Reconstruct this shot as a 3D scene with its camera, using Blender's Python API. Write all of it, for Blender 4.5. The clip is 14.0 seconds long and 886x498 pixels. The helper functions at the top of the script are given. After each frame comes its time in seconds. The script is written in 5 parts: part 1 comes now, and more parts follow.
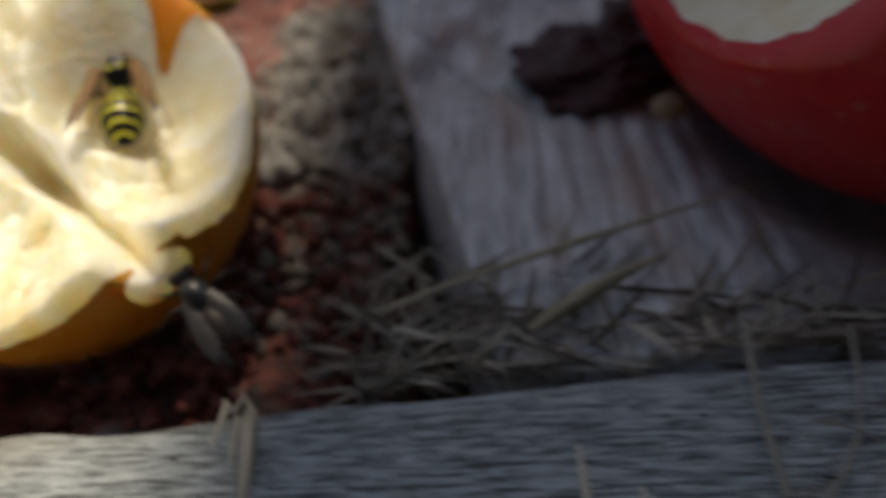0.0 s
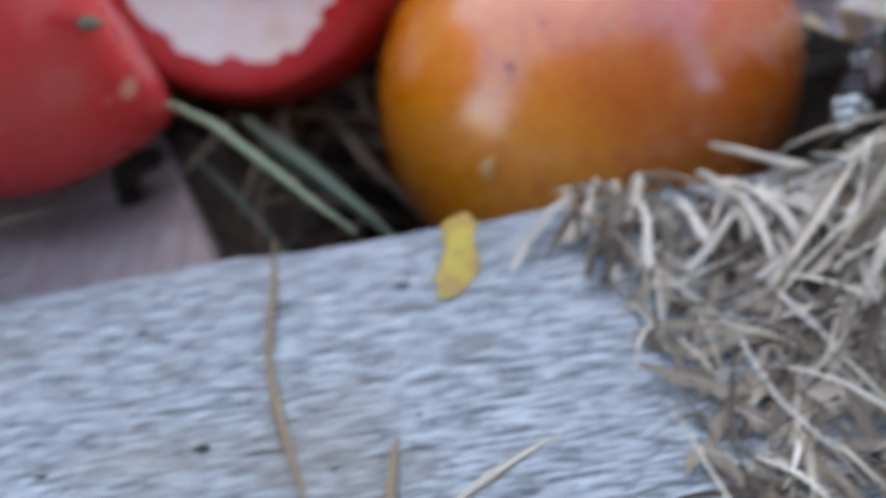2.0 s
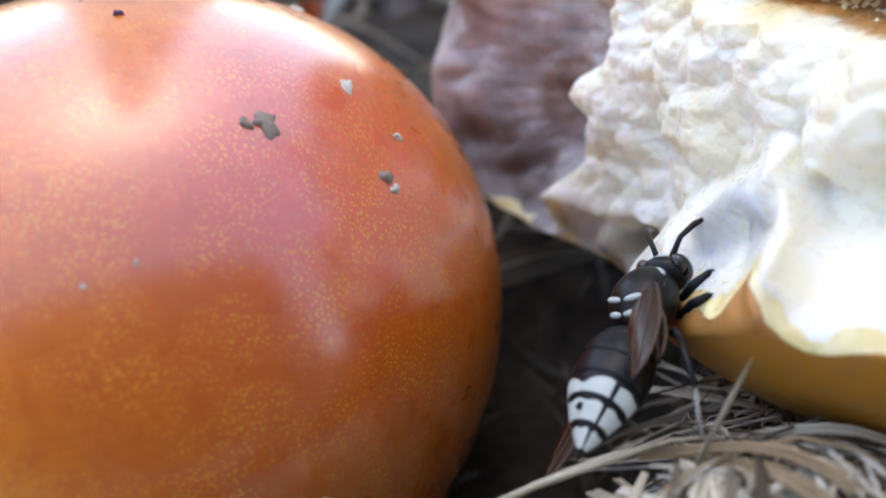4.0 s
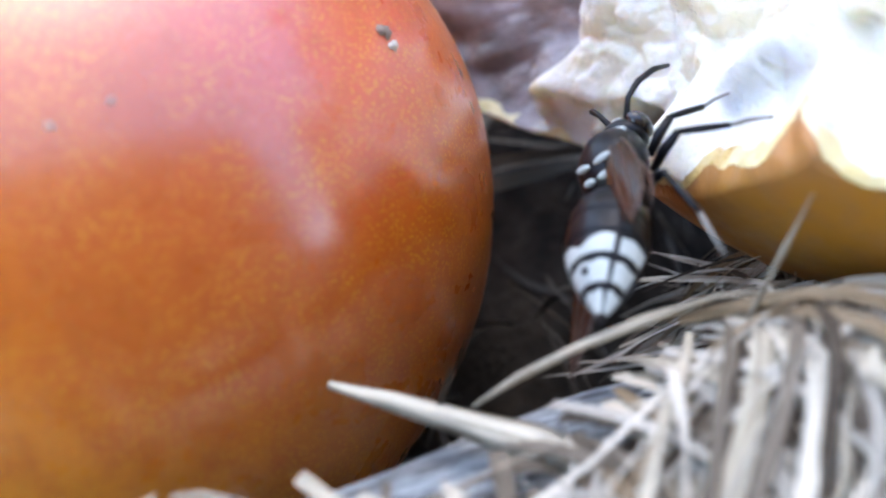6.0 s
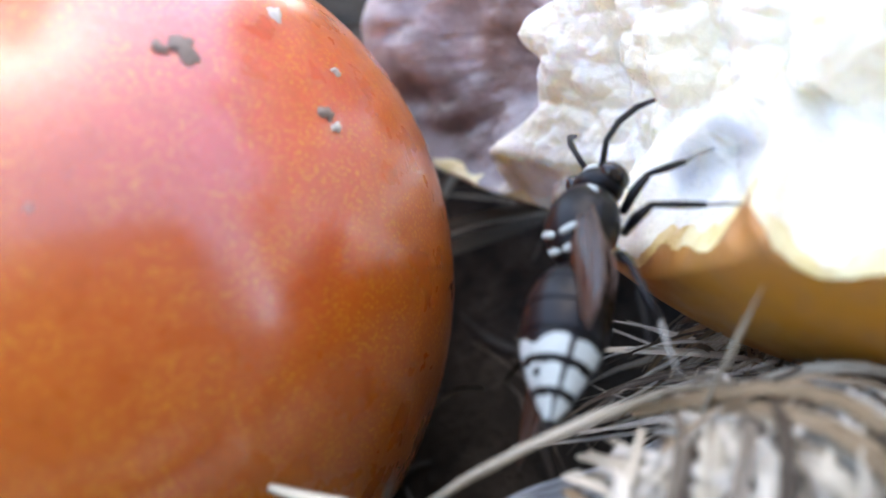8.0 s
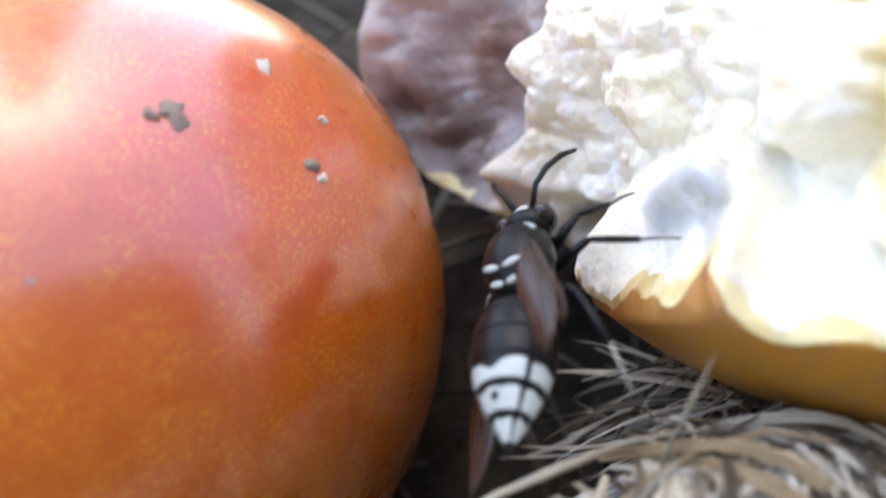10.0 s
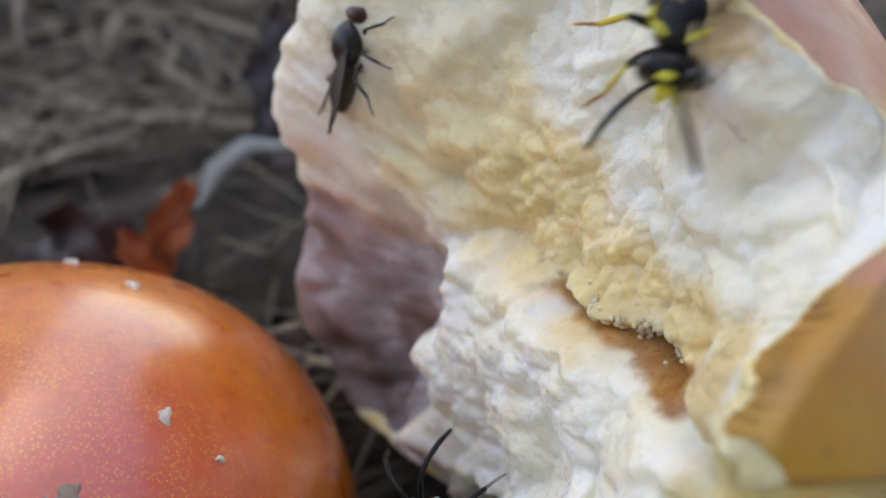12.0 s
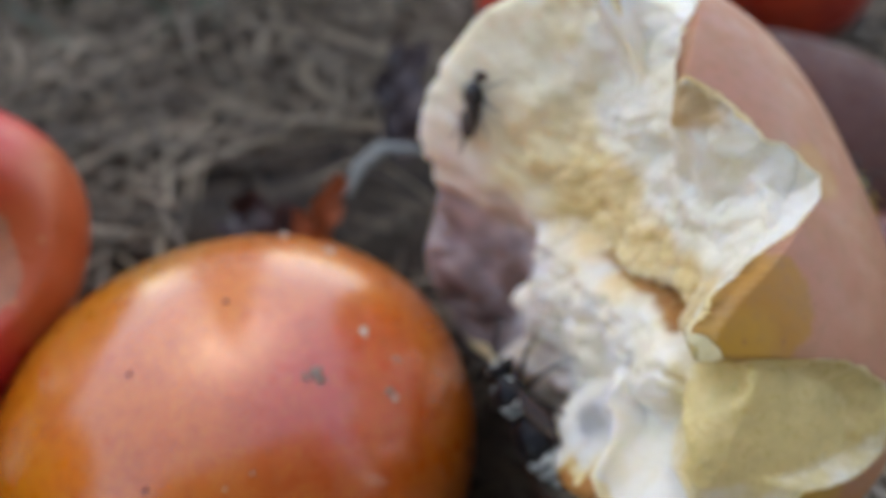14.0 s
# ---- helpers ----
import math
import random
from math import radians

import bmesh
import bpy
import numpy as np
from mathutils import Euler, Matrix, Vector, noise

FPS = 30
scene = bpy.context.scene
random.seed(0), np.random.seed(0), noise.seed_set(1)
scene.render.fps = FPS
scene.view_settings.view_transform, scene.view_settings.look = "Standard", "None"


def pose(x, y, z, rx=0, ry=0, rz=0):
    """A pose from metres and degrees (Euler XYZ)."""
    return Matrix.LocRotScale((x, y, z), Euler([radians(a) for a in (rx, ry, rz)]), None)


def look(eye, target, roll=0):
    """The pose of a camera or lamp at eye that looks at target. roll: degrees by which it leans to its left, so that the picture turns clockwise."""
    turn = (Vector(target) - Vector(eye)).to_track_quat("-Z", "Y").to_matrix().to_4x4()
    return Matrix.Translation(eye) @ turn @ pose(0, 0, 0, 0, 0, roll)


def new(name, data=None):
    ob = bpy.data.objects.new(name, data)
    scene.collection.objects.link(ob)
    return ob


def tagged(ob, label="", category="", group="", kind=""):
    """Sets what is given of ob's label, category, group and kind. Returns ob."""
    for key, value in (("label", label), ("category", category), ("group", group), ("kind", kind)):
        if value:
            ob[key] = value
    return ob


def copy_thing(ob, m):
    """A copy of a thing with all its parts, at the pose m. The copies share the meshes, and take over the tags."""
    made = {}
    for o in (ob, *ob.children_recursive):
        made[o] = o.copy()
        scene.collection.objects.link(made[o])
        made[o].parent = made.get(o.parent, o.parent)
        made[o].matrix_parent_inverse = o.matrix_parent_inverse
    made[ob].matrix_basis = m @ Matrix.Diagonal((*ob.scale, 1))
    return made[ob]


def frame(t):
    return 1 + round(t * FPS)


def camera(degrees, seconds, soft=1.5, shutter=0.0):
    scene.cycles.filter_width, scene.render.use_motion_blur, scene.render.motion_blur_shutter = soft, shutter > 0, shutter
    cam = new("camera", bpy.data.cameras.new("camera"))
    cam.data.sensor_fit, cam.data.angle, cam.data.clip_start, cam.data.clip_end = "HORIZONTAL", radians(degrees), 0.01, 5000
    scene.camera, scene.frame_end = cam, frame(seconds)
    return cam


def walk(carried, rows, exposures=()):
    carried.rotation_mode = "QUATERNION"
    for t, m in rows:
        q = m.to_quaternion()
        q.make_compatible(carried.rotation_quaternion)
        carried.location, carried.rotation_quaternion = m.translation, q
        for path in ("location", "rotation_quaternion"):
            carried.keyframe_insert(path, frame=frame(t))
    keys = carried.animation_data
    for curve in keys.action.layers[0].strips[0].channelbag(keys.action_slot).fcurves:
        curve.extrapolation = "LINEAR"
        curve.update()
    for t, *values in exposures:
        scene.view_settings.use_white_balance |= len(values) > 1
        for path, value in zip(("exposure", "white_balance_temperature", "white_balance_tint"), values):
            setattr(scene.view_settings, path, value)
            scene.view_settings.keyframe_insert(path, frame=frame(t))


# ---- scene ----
S = 0.00052   # metres in one unit of the plan below (the plan is drawn in units of about half a millimetre)
cam = camera(53.4, 14.0, soft=1.7, shutter=0.4)
# seconds, eye (plan units), turn about x, y, z in degrees
PATH = [
    (0, 14.00, 3.65, 83.37, 49.50, 7.54, 2.39),
    (0.5, 46.62, -10.86, 87.99, 49.33, 7.57, 2.55),
    (1, 69.84, -21.90, 90.63, 48.96, 8.01, 2.34),
    (1.5, 114.19, -27.66, 92.23, 45.59, 6.66, -1.37),
    (2, 139.07, -21.23, 96.23, 45.23, 3.11, -7.29),
    (2.5, 157.56, -3.26, 91.95, 48.68, 0.44, -13.77),
    (3, 175.41, 16.32, 83.29, 49.67, -1.54, -16.81),
    (3.2, 181.96, 26.42, 80.49, 50.14, -1.89, -17.80),
    (5.3, 182.34, 54.95, 44.35, 53.60, -8.84, -25.26),
    (5.5, 180.14, 55.21, 46.01, 53.32, -8.50, -25.87),
    (6, 176.76, 50.25, 50.69, 51.32, -7.11, -25.84),
    (6.5, 175.98, 46.87, 53.46, 51.64, -7.00, -26.03),
    (7, 178.34, 49.00, 53.22, 51.93, -6.51, -26.15),
    (7.5, 179.35, 51.30, 55.21, 52.08, -6.25, -26.60),
    (7.7, 181.41, 53.13, 53.67, 53.02, -6.35, -26.83),
    (9.8, 183.79, 53.10, 60.18, 50.07, -5.75, -26.11),
    (10, 185.13, 53.95, 62.53, 49.72, -5.49, -25.91),
    (10.5, 190.58, 49.57, 79.31, 49.43, -4.11, -25.09),
    (11, 195.86, 51.00, 88.64, 49.55, -3.33, -24.73),
    (11.5, 203.30, 54.62, 97.49, 51.31, -3.38, -24.17),
    (12, 201.39, 61.10, 92.02, 51.02, -4.05, -24.68),
    (12.5, 205.12, 57.13, 93.94, 50.70, -3.54, -24.53),
    (13, 199.09, 50.89, 111.74, 50.01, -2.87, -24.44),
    (13.5, 186.47, 39.64, 125.36, 49.05, -1.95, -23.07),
    (14, 179.17, 27.70, 125.59, 48.99, -1.69, -20.80),
]
# a small lens focused a hand's width away
cam.data.dof.use_dof, cam.data.dof.focus_distance, cam.data.dof.aperture_fstop = True, 0.043, 30.0
walk(cam, [(t, pose(x * S, y * S, z * S, rx, ry, rz)) for t, x, y, z, rx, ry, rz in PATH],
     exposures=[(t, e, k, 12) for t, e, k in ((0.0, -0.1, 7400), (0.5, 1.75, 7200), (1.0, 2.58, 7000), (1.5, 2.8, 7100), (2.0, 2.86, 7000), (2.5, 2.7, 7100), (3.0, 2.62, 7600), (5.5, 3.54, 6800), (7.5, 3.48, 7000),
                                                 (10.0, 3.30, 7500), (11.0, 2.62, 7700), (12.0, 2.34, 7800), (12.5, 2.34, 7900), (14.0, 2.34, 8000))])

# ---- light: open sky, a high sun that only reaches the fruit by the end of the board ----
SUN = Vector((0.0, 0.40, 0.917)).normalized()
world = bpy.data.worlds.new("sky")
scene.world = world
world.use_nodes = True
wn = world.node_tree
sky = wn.nodes.new("ShaderNodeTexSky")
sky.sky_type = "NISHITA"
sky.sun_disc = False
sky.sun_elevation = math.asin(SUN.z)
sky.sun_rotation = math.atan2(SUN.x, SUN.y)
back = wn.nodes["Background"]
wn.links.new(sky.outputs["Color"], back.inputs["Color"])
back.inputs["Strength"].default_value = 0.09
lamp = bpy.data.lights.new("sun", "SUN")
lamp.energy, lamp.angle, lamp.color = 5.0, radians(0.27), (1.0, 0.93, 0.8)
sun = new("sun", lamp)
sun.matrix_world = look(SUN * 5, (0, 0, 0))


# ---- small tools ----
ORIGIN = {}


def thing(name, label, category, at=(0, 0, 0), group="", kind=""):
    ob = new(name)
    ob.empty_display_size = 0.002
    ob.location = Vector(at) * S
    ORIGIN[ob.name] = np.array(at, float)
    return tagged(ob, label, category, group, kind)


def mesh_object(name, verts, faces, mat, parent=None, label="", smooth=True):
    verts = np.asarray(verts, float)
    spread = verts[:, 3:]
    verts = verts[:, :3]
    if parent is not None:
        verts = verts - ORIGIN[parent.name]
    me = bpy.data.meshes.new(name)
    me.from_pydata((verts * S).tolist(), [], faces if isinstance(faces, list) else faces.tolist())
    me.materials.append(mat)
    me.polygons.foreach_set("use_smooth", [smooth] * len(me.polygons))
    if spread.shape[1]:
        corner = np.empty(len(me.loops), np.int32)
        me.loops.foreach_get("vertex_index", corner)
        me.uv_layers.new(name="strip").data.foreach_set("uv", spread[corner].ravel())
    me.update()
    ob = new(name, me)
    if parent is not None:
        ob.parent = parent
        ORIGIN[ob.name] = ORIGIN[parent.name]
    else:
        ORIGIN[ob.name] = np.zeros(3)
    return tagged(ob, label)


def part(name, bm, mat, parent, label="", smooth=True):
    verts = [tuple(v.co) for v in bm.verts]
    bm.verts.index_update()
    faces = [[v.index for v in f.verts] for f in bm.faces]
    bm.free()
    return mesh_object(name, verts, faces, mat, parent, label, smooth)


def lattice(p, seed):
    """Smooth value noise, -1 to 1, at the rows of p."""
    p = np.asarray(p, float)
    i = np.floor(p).astype(np.int64)
    f = p - i
    f = f * f * (3 - 2 * f)
    total = 0
    for a in (0, 1):
        for b in (0, 1):
            for c in (0, 1):
                h = (i[:, 0] + a) * 374761393 + (i[:, 1] + b) * 668265263 + (i[:, 2] + c) * 2147483647 + seed * 1274126177
                h = (h ^ (h >> 13)) * 1274126177 & 0x7FFFFFFF
                h = ((h ^ (h >> 16)) & 0xFFFF) / 32767.5 - 1
                total = total + h * (f[:, 0] if a else 1 - f[:, 0]) * (f[:, 1] if b else 1 - f[:, 1]) * (f[:, 2] if c else 1 - f[:, 2])
    return total


def rough(p, size, seed, octaves=3):
    total, amp = 0, 1.0
    for k in range(octaves):
        total = total + amp * lattice(np.asarray(p) / size * 2 ** k + 17.3 * k, seed + k)
        amp *= 0.5
    return total


def turned(v):
    v = Vector(v)
    return np.array(Matrix.Rotation(v.length, 3, v.normalized())) if v.length > 1e-6 else np.eye(3)


def grid_faces(nu, nv, wrap=False):
    i, j = np.meshgrid(np.arange(nu if wrap else nu - 1), np.arange(nv - 1), indexing="ij")
    k = (i + 1) % nu
    return np.stack([i * nv + j, k * nv + j, k * nv + j + 1, i * nv + j + 1], -1).reshape(-1, 4)


def ball_grid(nu, nv):
    a = np.linspace(0, 2 * np.pi, nu, endpoint=False)
    b = np.linspace(0.004, np.pi - 0.004, nv)
    a, b = np.meshgrid(a, b, indexing="ij")
    d = np.stack([np.cos(a) * np.sin(b), np.sin(a) * np.sin(b), np.cos(b)], -1).reshape(-1, 3)
    return d, grid_faces(nu, nv, True)[:, ::-1]


def tube_data(points, radii, sides=7, flat=1.0):
    """A closed tube along points; flat squeezes it in one direction."""
    points = np.asarray(points, float)
    radii = np.broadcast_to(np.asarray(radii, float), len(points))
    tang = np.gradient(points, axis=0)
    tang /= np.linalg.norm(tang, axis=1)[:, None] + 1e-9
    ref = np.array([0.0, 0, 1]) if abs(tang[:, 2]).mean() < 0.9 else np.array([1.0, 0, 0])
    side = np.cross(tang, ref)
    side /= np.linalg.norm(side, axis=1)[:, None] + 1e-9
    up = np.cross(side, tang)
    verts = []
    for p, s, u, r in zip(points, side, up, radii):
        for k in range(sides):
            a = 2 * np.pi * k / sides
            verts.append(p + r * (np.cos(a) * s + flat * np.sin(a) * u))
    n = len(points)
    faces = [[i * sides + k, i * sides + (k + 1) % sides, (i + 1) * sides + (k + 1) % sides, (i + 1) * sides + k] for i in range(n - 1) for k in range(sides)]
    faces += [list(range(sides))[::-1], [(n - 1) * sides + k for k in range(sides)]]
    return verts, faces


def tube(name, points, radii, mat, parent=None, label="", sides=7, flat=1.0):
    return mesh_object(name, *tube_data(points, radii, sides, flat), mat, parent, label)


def bent(a, b, sag, n=8, side=(0, 0, 1), wobble=0.0, rng=None):
    """A curve from a to b that bows by sag towards side."""
    a, b, side = (np.asarray(v, float) for v in (a, b, side))
    s = np.linspace(0, 1, n)[:, None]
    line = a + (b - a) * s + side * sag * 4 * s * (1 - s)
    if rng is not None and wobble:
        line[1:-1] += rng.normal(0, wobble, (n - 2, 3))
    return line


def split_blade(line, widths, rng, thick=0.16):
    """One dry blade split lengthwise: ridges side by side that part a little and end at different lengths."""
    n, m = len(line), 2 * len(widths) + 1
    t = np.gradient(line, axis=0)
    t /= np.linalg.norm(t, axis=1)[:, None] + 1e-9
    s = np.cross(t, rng.normal(0, 0.25, 3) + (0, 0, 1))
    s /= np.linalg.norm(s, axis=1)[:, None] + 1e-9
    u = np.cross(s, t)
    edge = np.concatenate([[0], np.cumsum(widths)]) - sum(widths) / 2
    across = np.empty(m)
    across[::2], across[1::2] = edge, (edge[1:] + edge[:-1]) / 2
    along = np.concatenate([[0], np.cumsum(np.linalg.norm(np.diff(line, axis=0), axis=1))])
    out = 1 + rng.uniform(-0.25, 0.45) * np.linspace(0, 1, n) + 0.08 * rng.normal(size=n)
    reach = np.clip(1 + rng.normal(0, 0.07, m), 0.75, 1.0)
    shift, tops = rng.uniform(0, 500, 2), []
    for j in range(m):
        high = 0.0 if j % 2 == 0 else rng.uniform(0.25, 0.5) * widths[j // 2]
        q = np.stack([np.interp(along * reach[j], along, line[:, k]) for k in range(3)], -1)
        q = q + s * (across[j] * out)[:, None] + u * (high + 0.12 * rng.normal(size=(n, 1)) * 0.4)
        tops.append(np.concatenate([q, np.full((n, 1), across[j] + shift[0]), along[:, None] + shift[1]], 1))
    top = np.stack(tops, 1)
    low = top.copy()
    low[..., :3] -= (u * thick)[:, None]
    f = grid_faces(n, m)
    rim = [(i, 0) for i in range(n)] + [(n - 1, j) for j in range(1, m)] + [(i, m - 1) for i in range(n - 2, -1, -1)] + [(0, j) for j in range(m - 2, 0, -1)]
    rim = [i * m + j for i, j in rim]
    faces = f.tolist() + (f[:, ::-1] + n * m).tolist() + [[a, b, b + n * m, a + n * m][::-1] for a, b in zip(rim, rim[1:] + rim[:1])]
    return np.concatenate([top.reshape(-1, 5), low.reshape(-1, 5)]), faces


def ribbons(curves, widths, rng, fold=0.10):
    """Many flat blades in one go: each a thin strip with a shallow keel, tapered ends, and its own place across and along."""
    verts, faces, base = [], [], 0
    for line, w in zip(curves, widths):
        n = len(line)
        t = np.gradient(line, axis=0)
        t /= np.linalg.norm(t, axis=1)[:, None] + 1e-9
        ref = rng.normal(0, 0.35, 3) + (0, 0, 1)
        ref = ref + np.linspace(0, 1, n)[:, None] * rng.normal(0, 0.5, 3)
        s = np.cross(t, ref)
        s /= np.linalg.norm(s, axis=1)[:, None] + 1e-9
        u = np.cross(s, t)
        half = np.minimum(1, np.minimum(np.linspace(0.45, 3, n), np.linspace(2.0, 0.15, n))) * w * 0.5 * (1 + 0.12 * rng.normal(size=n))
        keel = rng.uniform(-1, 1.4) * fold
        along = np.concatenate([[0], np.cumsum(np.linalg.norm(np.diff(line, axis=0), axis=1))]) + rng.uniform(0, 500)
        across = rng.uniform(0, 500)
        hh = half[:, None]
        for off, lift in ((-1, 0.0), (0, keel), (1, 0.0), (0, keel - fold * 0.7)):
            verts.append(np.concatenate([line + s * off * hh + u * hh * lift, (across + off * hh), along[:, None]], 1))
        k = np.arange(n - 1)
        for c in range(4):
            d = (c + 1) % 4
            faces.append(np.stack([base + c * n + k, base + d * n + k, base + d * n + k + 1, base + c * n + k + 1], -1))
        base += 4 * n
    return np.concatenate(verts), np.concatenate(faces)


def bubbles(p, size, seed):
    """Rounded lumps that meet in creases: 0.5 on top of a lump, falling below 0 between lumps."""
    p = np.asarray(p, float) / size
    i = np.floor(p).astype(np.int64)
    best = np.full(len(p), 9.0)
    for a in (-1, 0, 1):
        for b in (-1, 0, 1):
            for c in (-1, 0, 1):
                cell = i + (a, b, c)
                h = cell[:, 0] * 374761393 + cell[:, 1] * 668265263 + cell[:, 2] * 2147483647 + seed * 1274126177
                near = 0
                for k in range(3):
                    h = (h ^ (h >> 13)) * 1274126177 & 0x7FFFFFFFFFFF
                    near = near + (cell[:, k] + ((h >> 8) & 0xFFFF) / 65535.0 - p[:, k]) ** 2
                best = np.minimum(best, near)
    return 0.5 - np.sqrt(best)


# ---- materials ----
class Paint:
    """A node material whose textures run in plan units of the object's own space."""

    def __init__(self, name, rough=0.6, spec=0.4, metal=0.0):
        self.mat = bpy.data.materials.new(name)
        self.mat.use_nodes = True
        self.nt = self.mat.node_tree
        self.bsdf = self.nt.nodes["Principled BSDF"]
        self.set("Roughness", rough)
        self.set("Specular IOR Level", spec)
        self.set("Metallic", metal)
        co = self.node("ShaderNodeTexCoord")
        mp = self.node("ShaderNodeMapping")
        mp.inputs["Scale"].default_value = (1 / S,) * 3
        self.link(co.outputs["Object"], mp.inputs["Vector"])
        self.at = mp.outputs["Vector"]

    def node(self, kind):
        return self.nt.nodes.new(kind)

    def link(self, a, b):
        self.nt.links.new(a, b)

    def set(self, name, value):
        if hasattr(value, "node"):
            self.link(value, self.bsdf.inputs[name])
        else:
            self.bsdf.inputs[name].default_value = (*value, 1) if isinstance(value, tuple) and len(value) == 3 and name not in ("Subsurface Radius",) else value
        return self

    def stretch(self, x, y, z):
        mp = self.node("ShaderNodeMapping")
        mp.inputs["Scale"].default_value = (x, y, z)
        self.link(self.at, mp.inputs["Vector"])
        return mp.outputs["Vector"]

    def noise(self, size, detail=4, rough=0.55, vec=None, warp=0.0):
        n = self.node("ShaderNodeTexNoise")
        n.inputs["Scale"].default_value = 1 / size
        n.inputs["Detail"].default_value = detail
        n.inputs["Roughness"].default_value = rough
        n.inputs["Distortion"].default_value = warp
        self.link(vec or self.at, n.inputs["Vector"])
        return n.outputs["Fac"]

    def cells(self, size, vec=None, feature="F1"):
        n = self.node("ShaderNodeTexVoronoi")
        n.feature = feature
        n.inputs["Scale"].default_value = 1 / size
        self.link(vec or self.at, n.inputs["Vector"])
        return n.outputs["Distance"]

    def span(self, value, a, b, lo=0.0, hi=1.0):
        n = self.node("ShaderNodeMapRange")
        n.interpolation_type = "SMOOTHSTEP"
        for k, v in zip(("From Min", "From Max", "To Min", "To Max"), (a, b, lo, hi)):
            n.inputs[k].default_value = v
        self.link(value, n.inputs["Value"])
        return n.outputs["Result"]

    def math(self, op, a, b=0.0):
        n = self.node("ShaderNodeMath")
        n.operation = op
        for k, v in ((0, a), (1, b)):
            if hasattr(v, "node"):
                self.link(v, n.inputs[k])
            else:
                n.inputs[k].default_value = v
        return n.outputs[0]

    def mix(self, fac, a, b):
        n = self.node("ShaderNodeMix")
        n.data_type = "RGBA"
        for k, v in ((0, fac), (6, a), (7, b)):
            if hasattr(v, "node"):
                self.link(v, n.inputs[k])
            else:
                n.inputs[k].default_value = (*v, 1) if isinstance(v, tuple) else v
        return n.outputs[2]

    def spot(self, place, radius, soft, ragged=0.0, size=6.0, squeeze=(1, 1, 1)):
        """1 inside a ragged blob round a place of the object's own space, 0 outside."""
        v = self.node("ShaderNodeVectorMath")
        v.operation = "SUBTRACT"
        self.link(self.at, v.inputs[0])
        v.inputs[1].default_value = place
        w = self.node("ShaderNodeVectorMath")
        w.operation = "MULTIPLY"
        self.link(v.outputs[0], w.inputs[0])
        w.inputs[1].default_value = squeeze
        d = self.node("ShaderNodeVectorMath")
        d.operation = "LENGTH"
        self.link(w.outputs[0], d.inputs[0])
        dist = d.outputs["Value"]
        if ragged:
            dist = self.math("ADD", dist, self.math("MULTIPLY", self.math("SUBTRACT", self.noise(size, 3), 0.5), ragged * 2))
        return self.span(dist, radius, radius + soft, 1.0, 0.0)

    def island(self):
        return self.node("ShaderNodeNewGeometry").outputs["Random Per Island"]

    def which(self):
        return self.node("ShaderNodeObjectInfo").outputs["Random"]

    def axis(self, k):
        n = self.node("ShaderNodeSeparateXYZ")
        self.link(self.at, n.inputs[0])
        return n.outputs[k]

    def bump(self, height, depth, strength=1.0):
        n = self.node("ShaderNodeBump")
        n.inputs["Distance"].default_value = depth * S
        n.inputs["Strength"].default_value = strength
        self.link(height, n.inputs["Height"])
        if self.bsdf.inputs["Normal"].is_linked:
            self.link(self.bsdf.inputs["Normal"].links[0].from_socket, n.inputs["Normal"])
        self.link(n.outputs["Normal"], self.bsdf.inputs["Normal"])
        return self

    def glow_through(self, weight, radius, colour=(1.0, 0.55, 0.25)):
        self.set("Subsurface Weight", weight)
        self.bsdf.inputs["Subsurface Radius"].default_value = colour
        self.set("Subsurface Scale", radius * S)
        return self


def plain(name, colour, rough=0.5, spec=0.4, vary=0.25, size=2.0):
    p = Paint(name, rough, spec)
    dark = tuple(c * (1 - vary) for c in colour)
    lite = tuple(min(1, c * (1 + vary)) for c in colour)
    p.set("Base Color", p.mix(p.noise(size), dark, lite))
    return p.mat


def grey_wood():
    p = Paint("weathered grey wood", 0.85, 0.25)
    long = p.stretch(0.10, 1.0, 1.0)
    fine = p.noise(0.62, 7, 0.75, long, 0.3)
    fibre = p.noise(1.5, 6, 0.7, p.stretch(0.16, 1, 1), 0.4)
    wide = p.noise(28, 3, 0.5, p.stretch(0.5, 1, 1))
    c = p.mix(p.span(fine, 0.38, 0.62), (0.10, 0.11, 0.112), (0.52, 0.572, 0.575))
    c = p.mix(p.span(fibre, 0.55, 0.75), c, (0.62, 0.665, 0.665))
    c = p.mix(p.math("MULTIPLY", p.span(wide, 0.5, 0.72), 0.55), c, (0.27, 0.235, 0.19))
    c = p.mix(p.math("MULTIPLY", p.span(p.noise(9, 4), 0.58, 0.72), 0.4), c, (0.20, 0.20, 0.165))
    crack = p.span(p.noise(1.6, 4, 0.6, p.stretch(0.05, 1, 1)), 0.33, 0.39, 1.0, 0.0)
    c = p.mix(p.math("MULTIPLY", crack, 0.8), c, (0.06, 0.055, 0.05))
    p.set("Base Color", c)
    p.bump(fine, 0.7, 0.8)
    p.bump(fibre, 0.8, 0.6)
    return p.mat


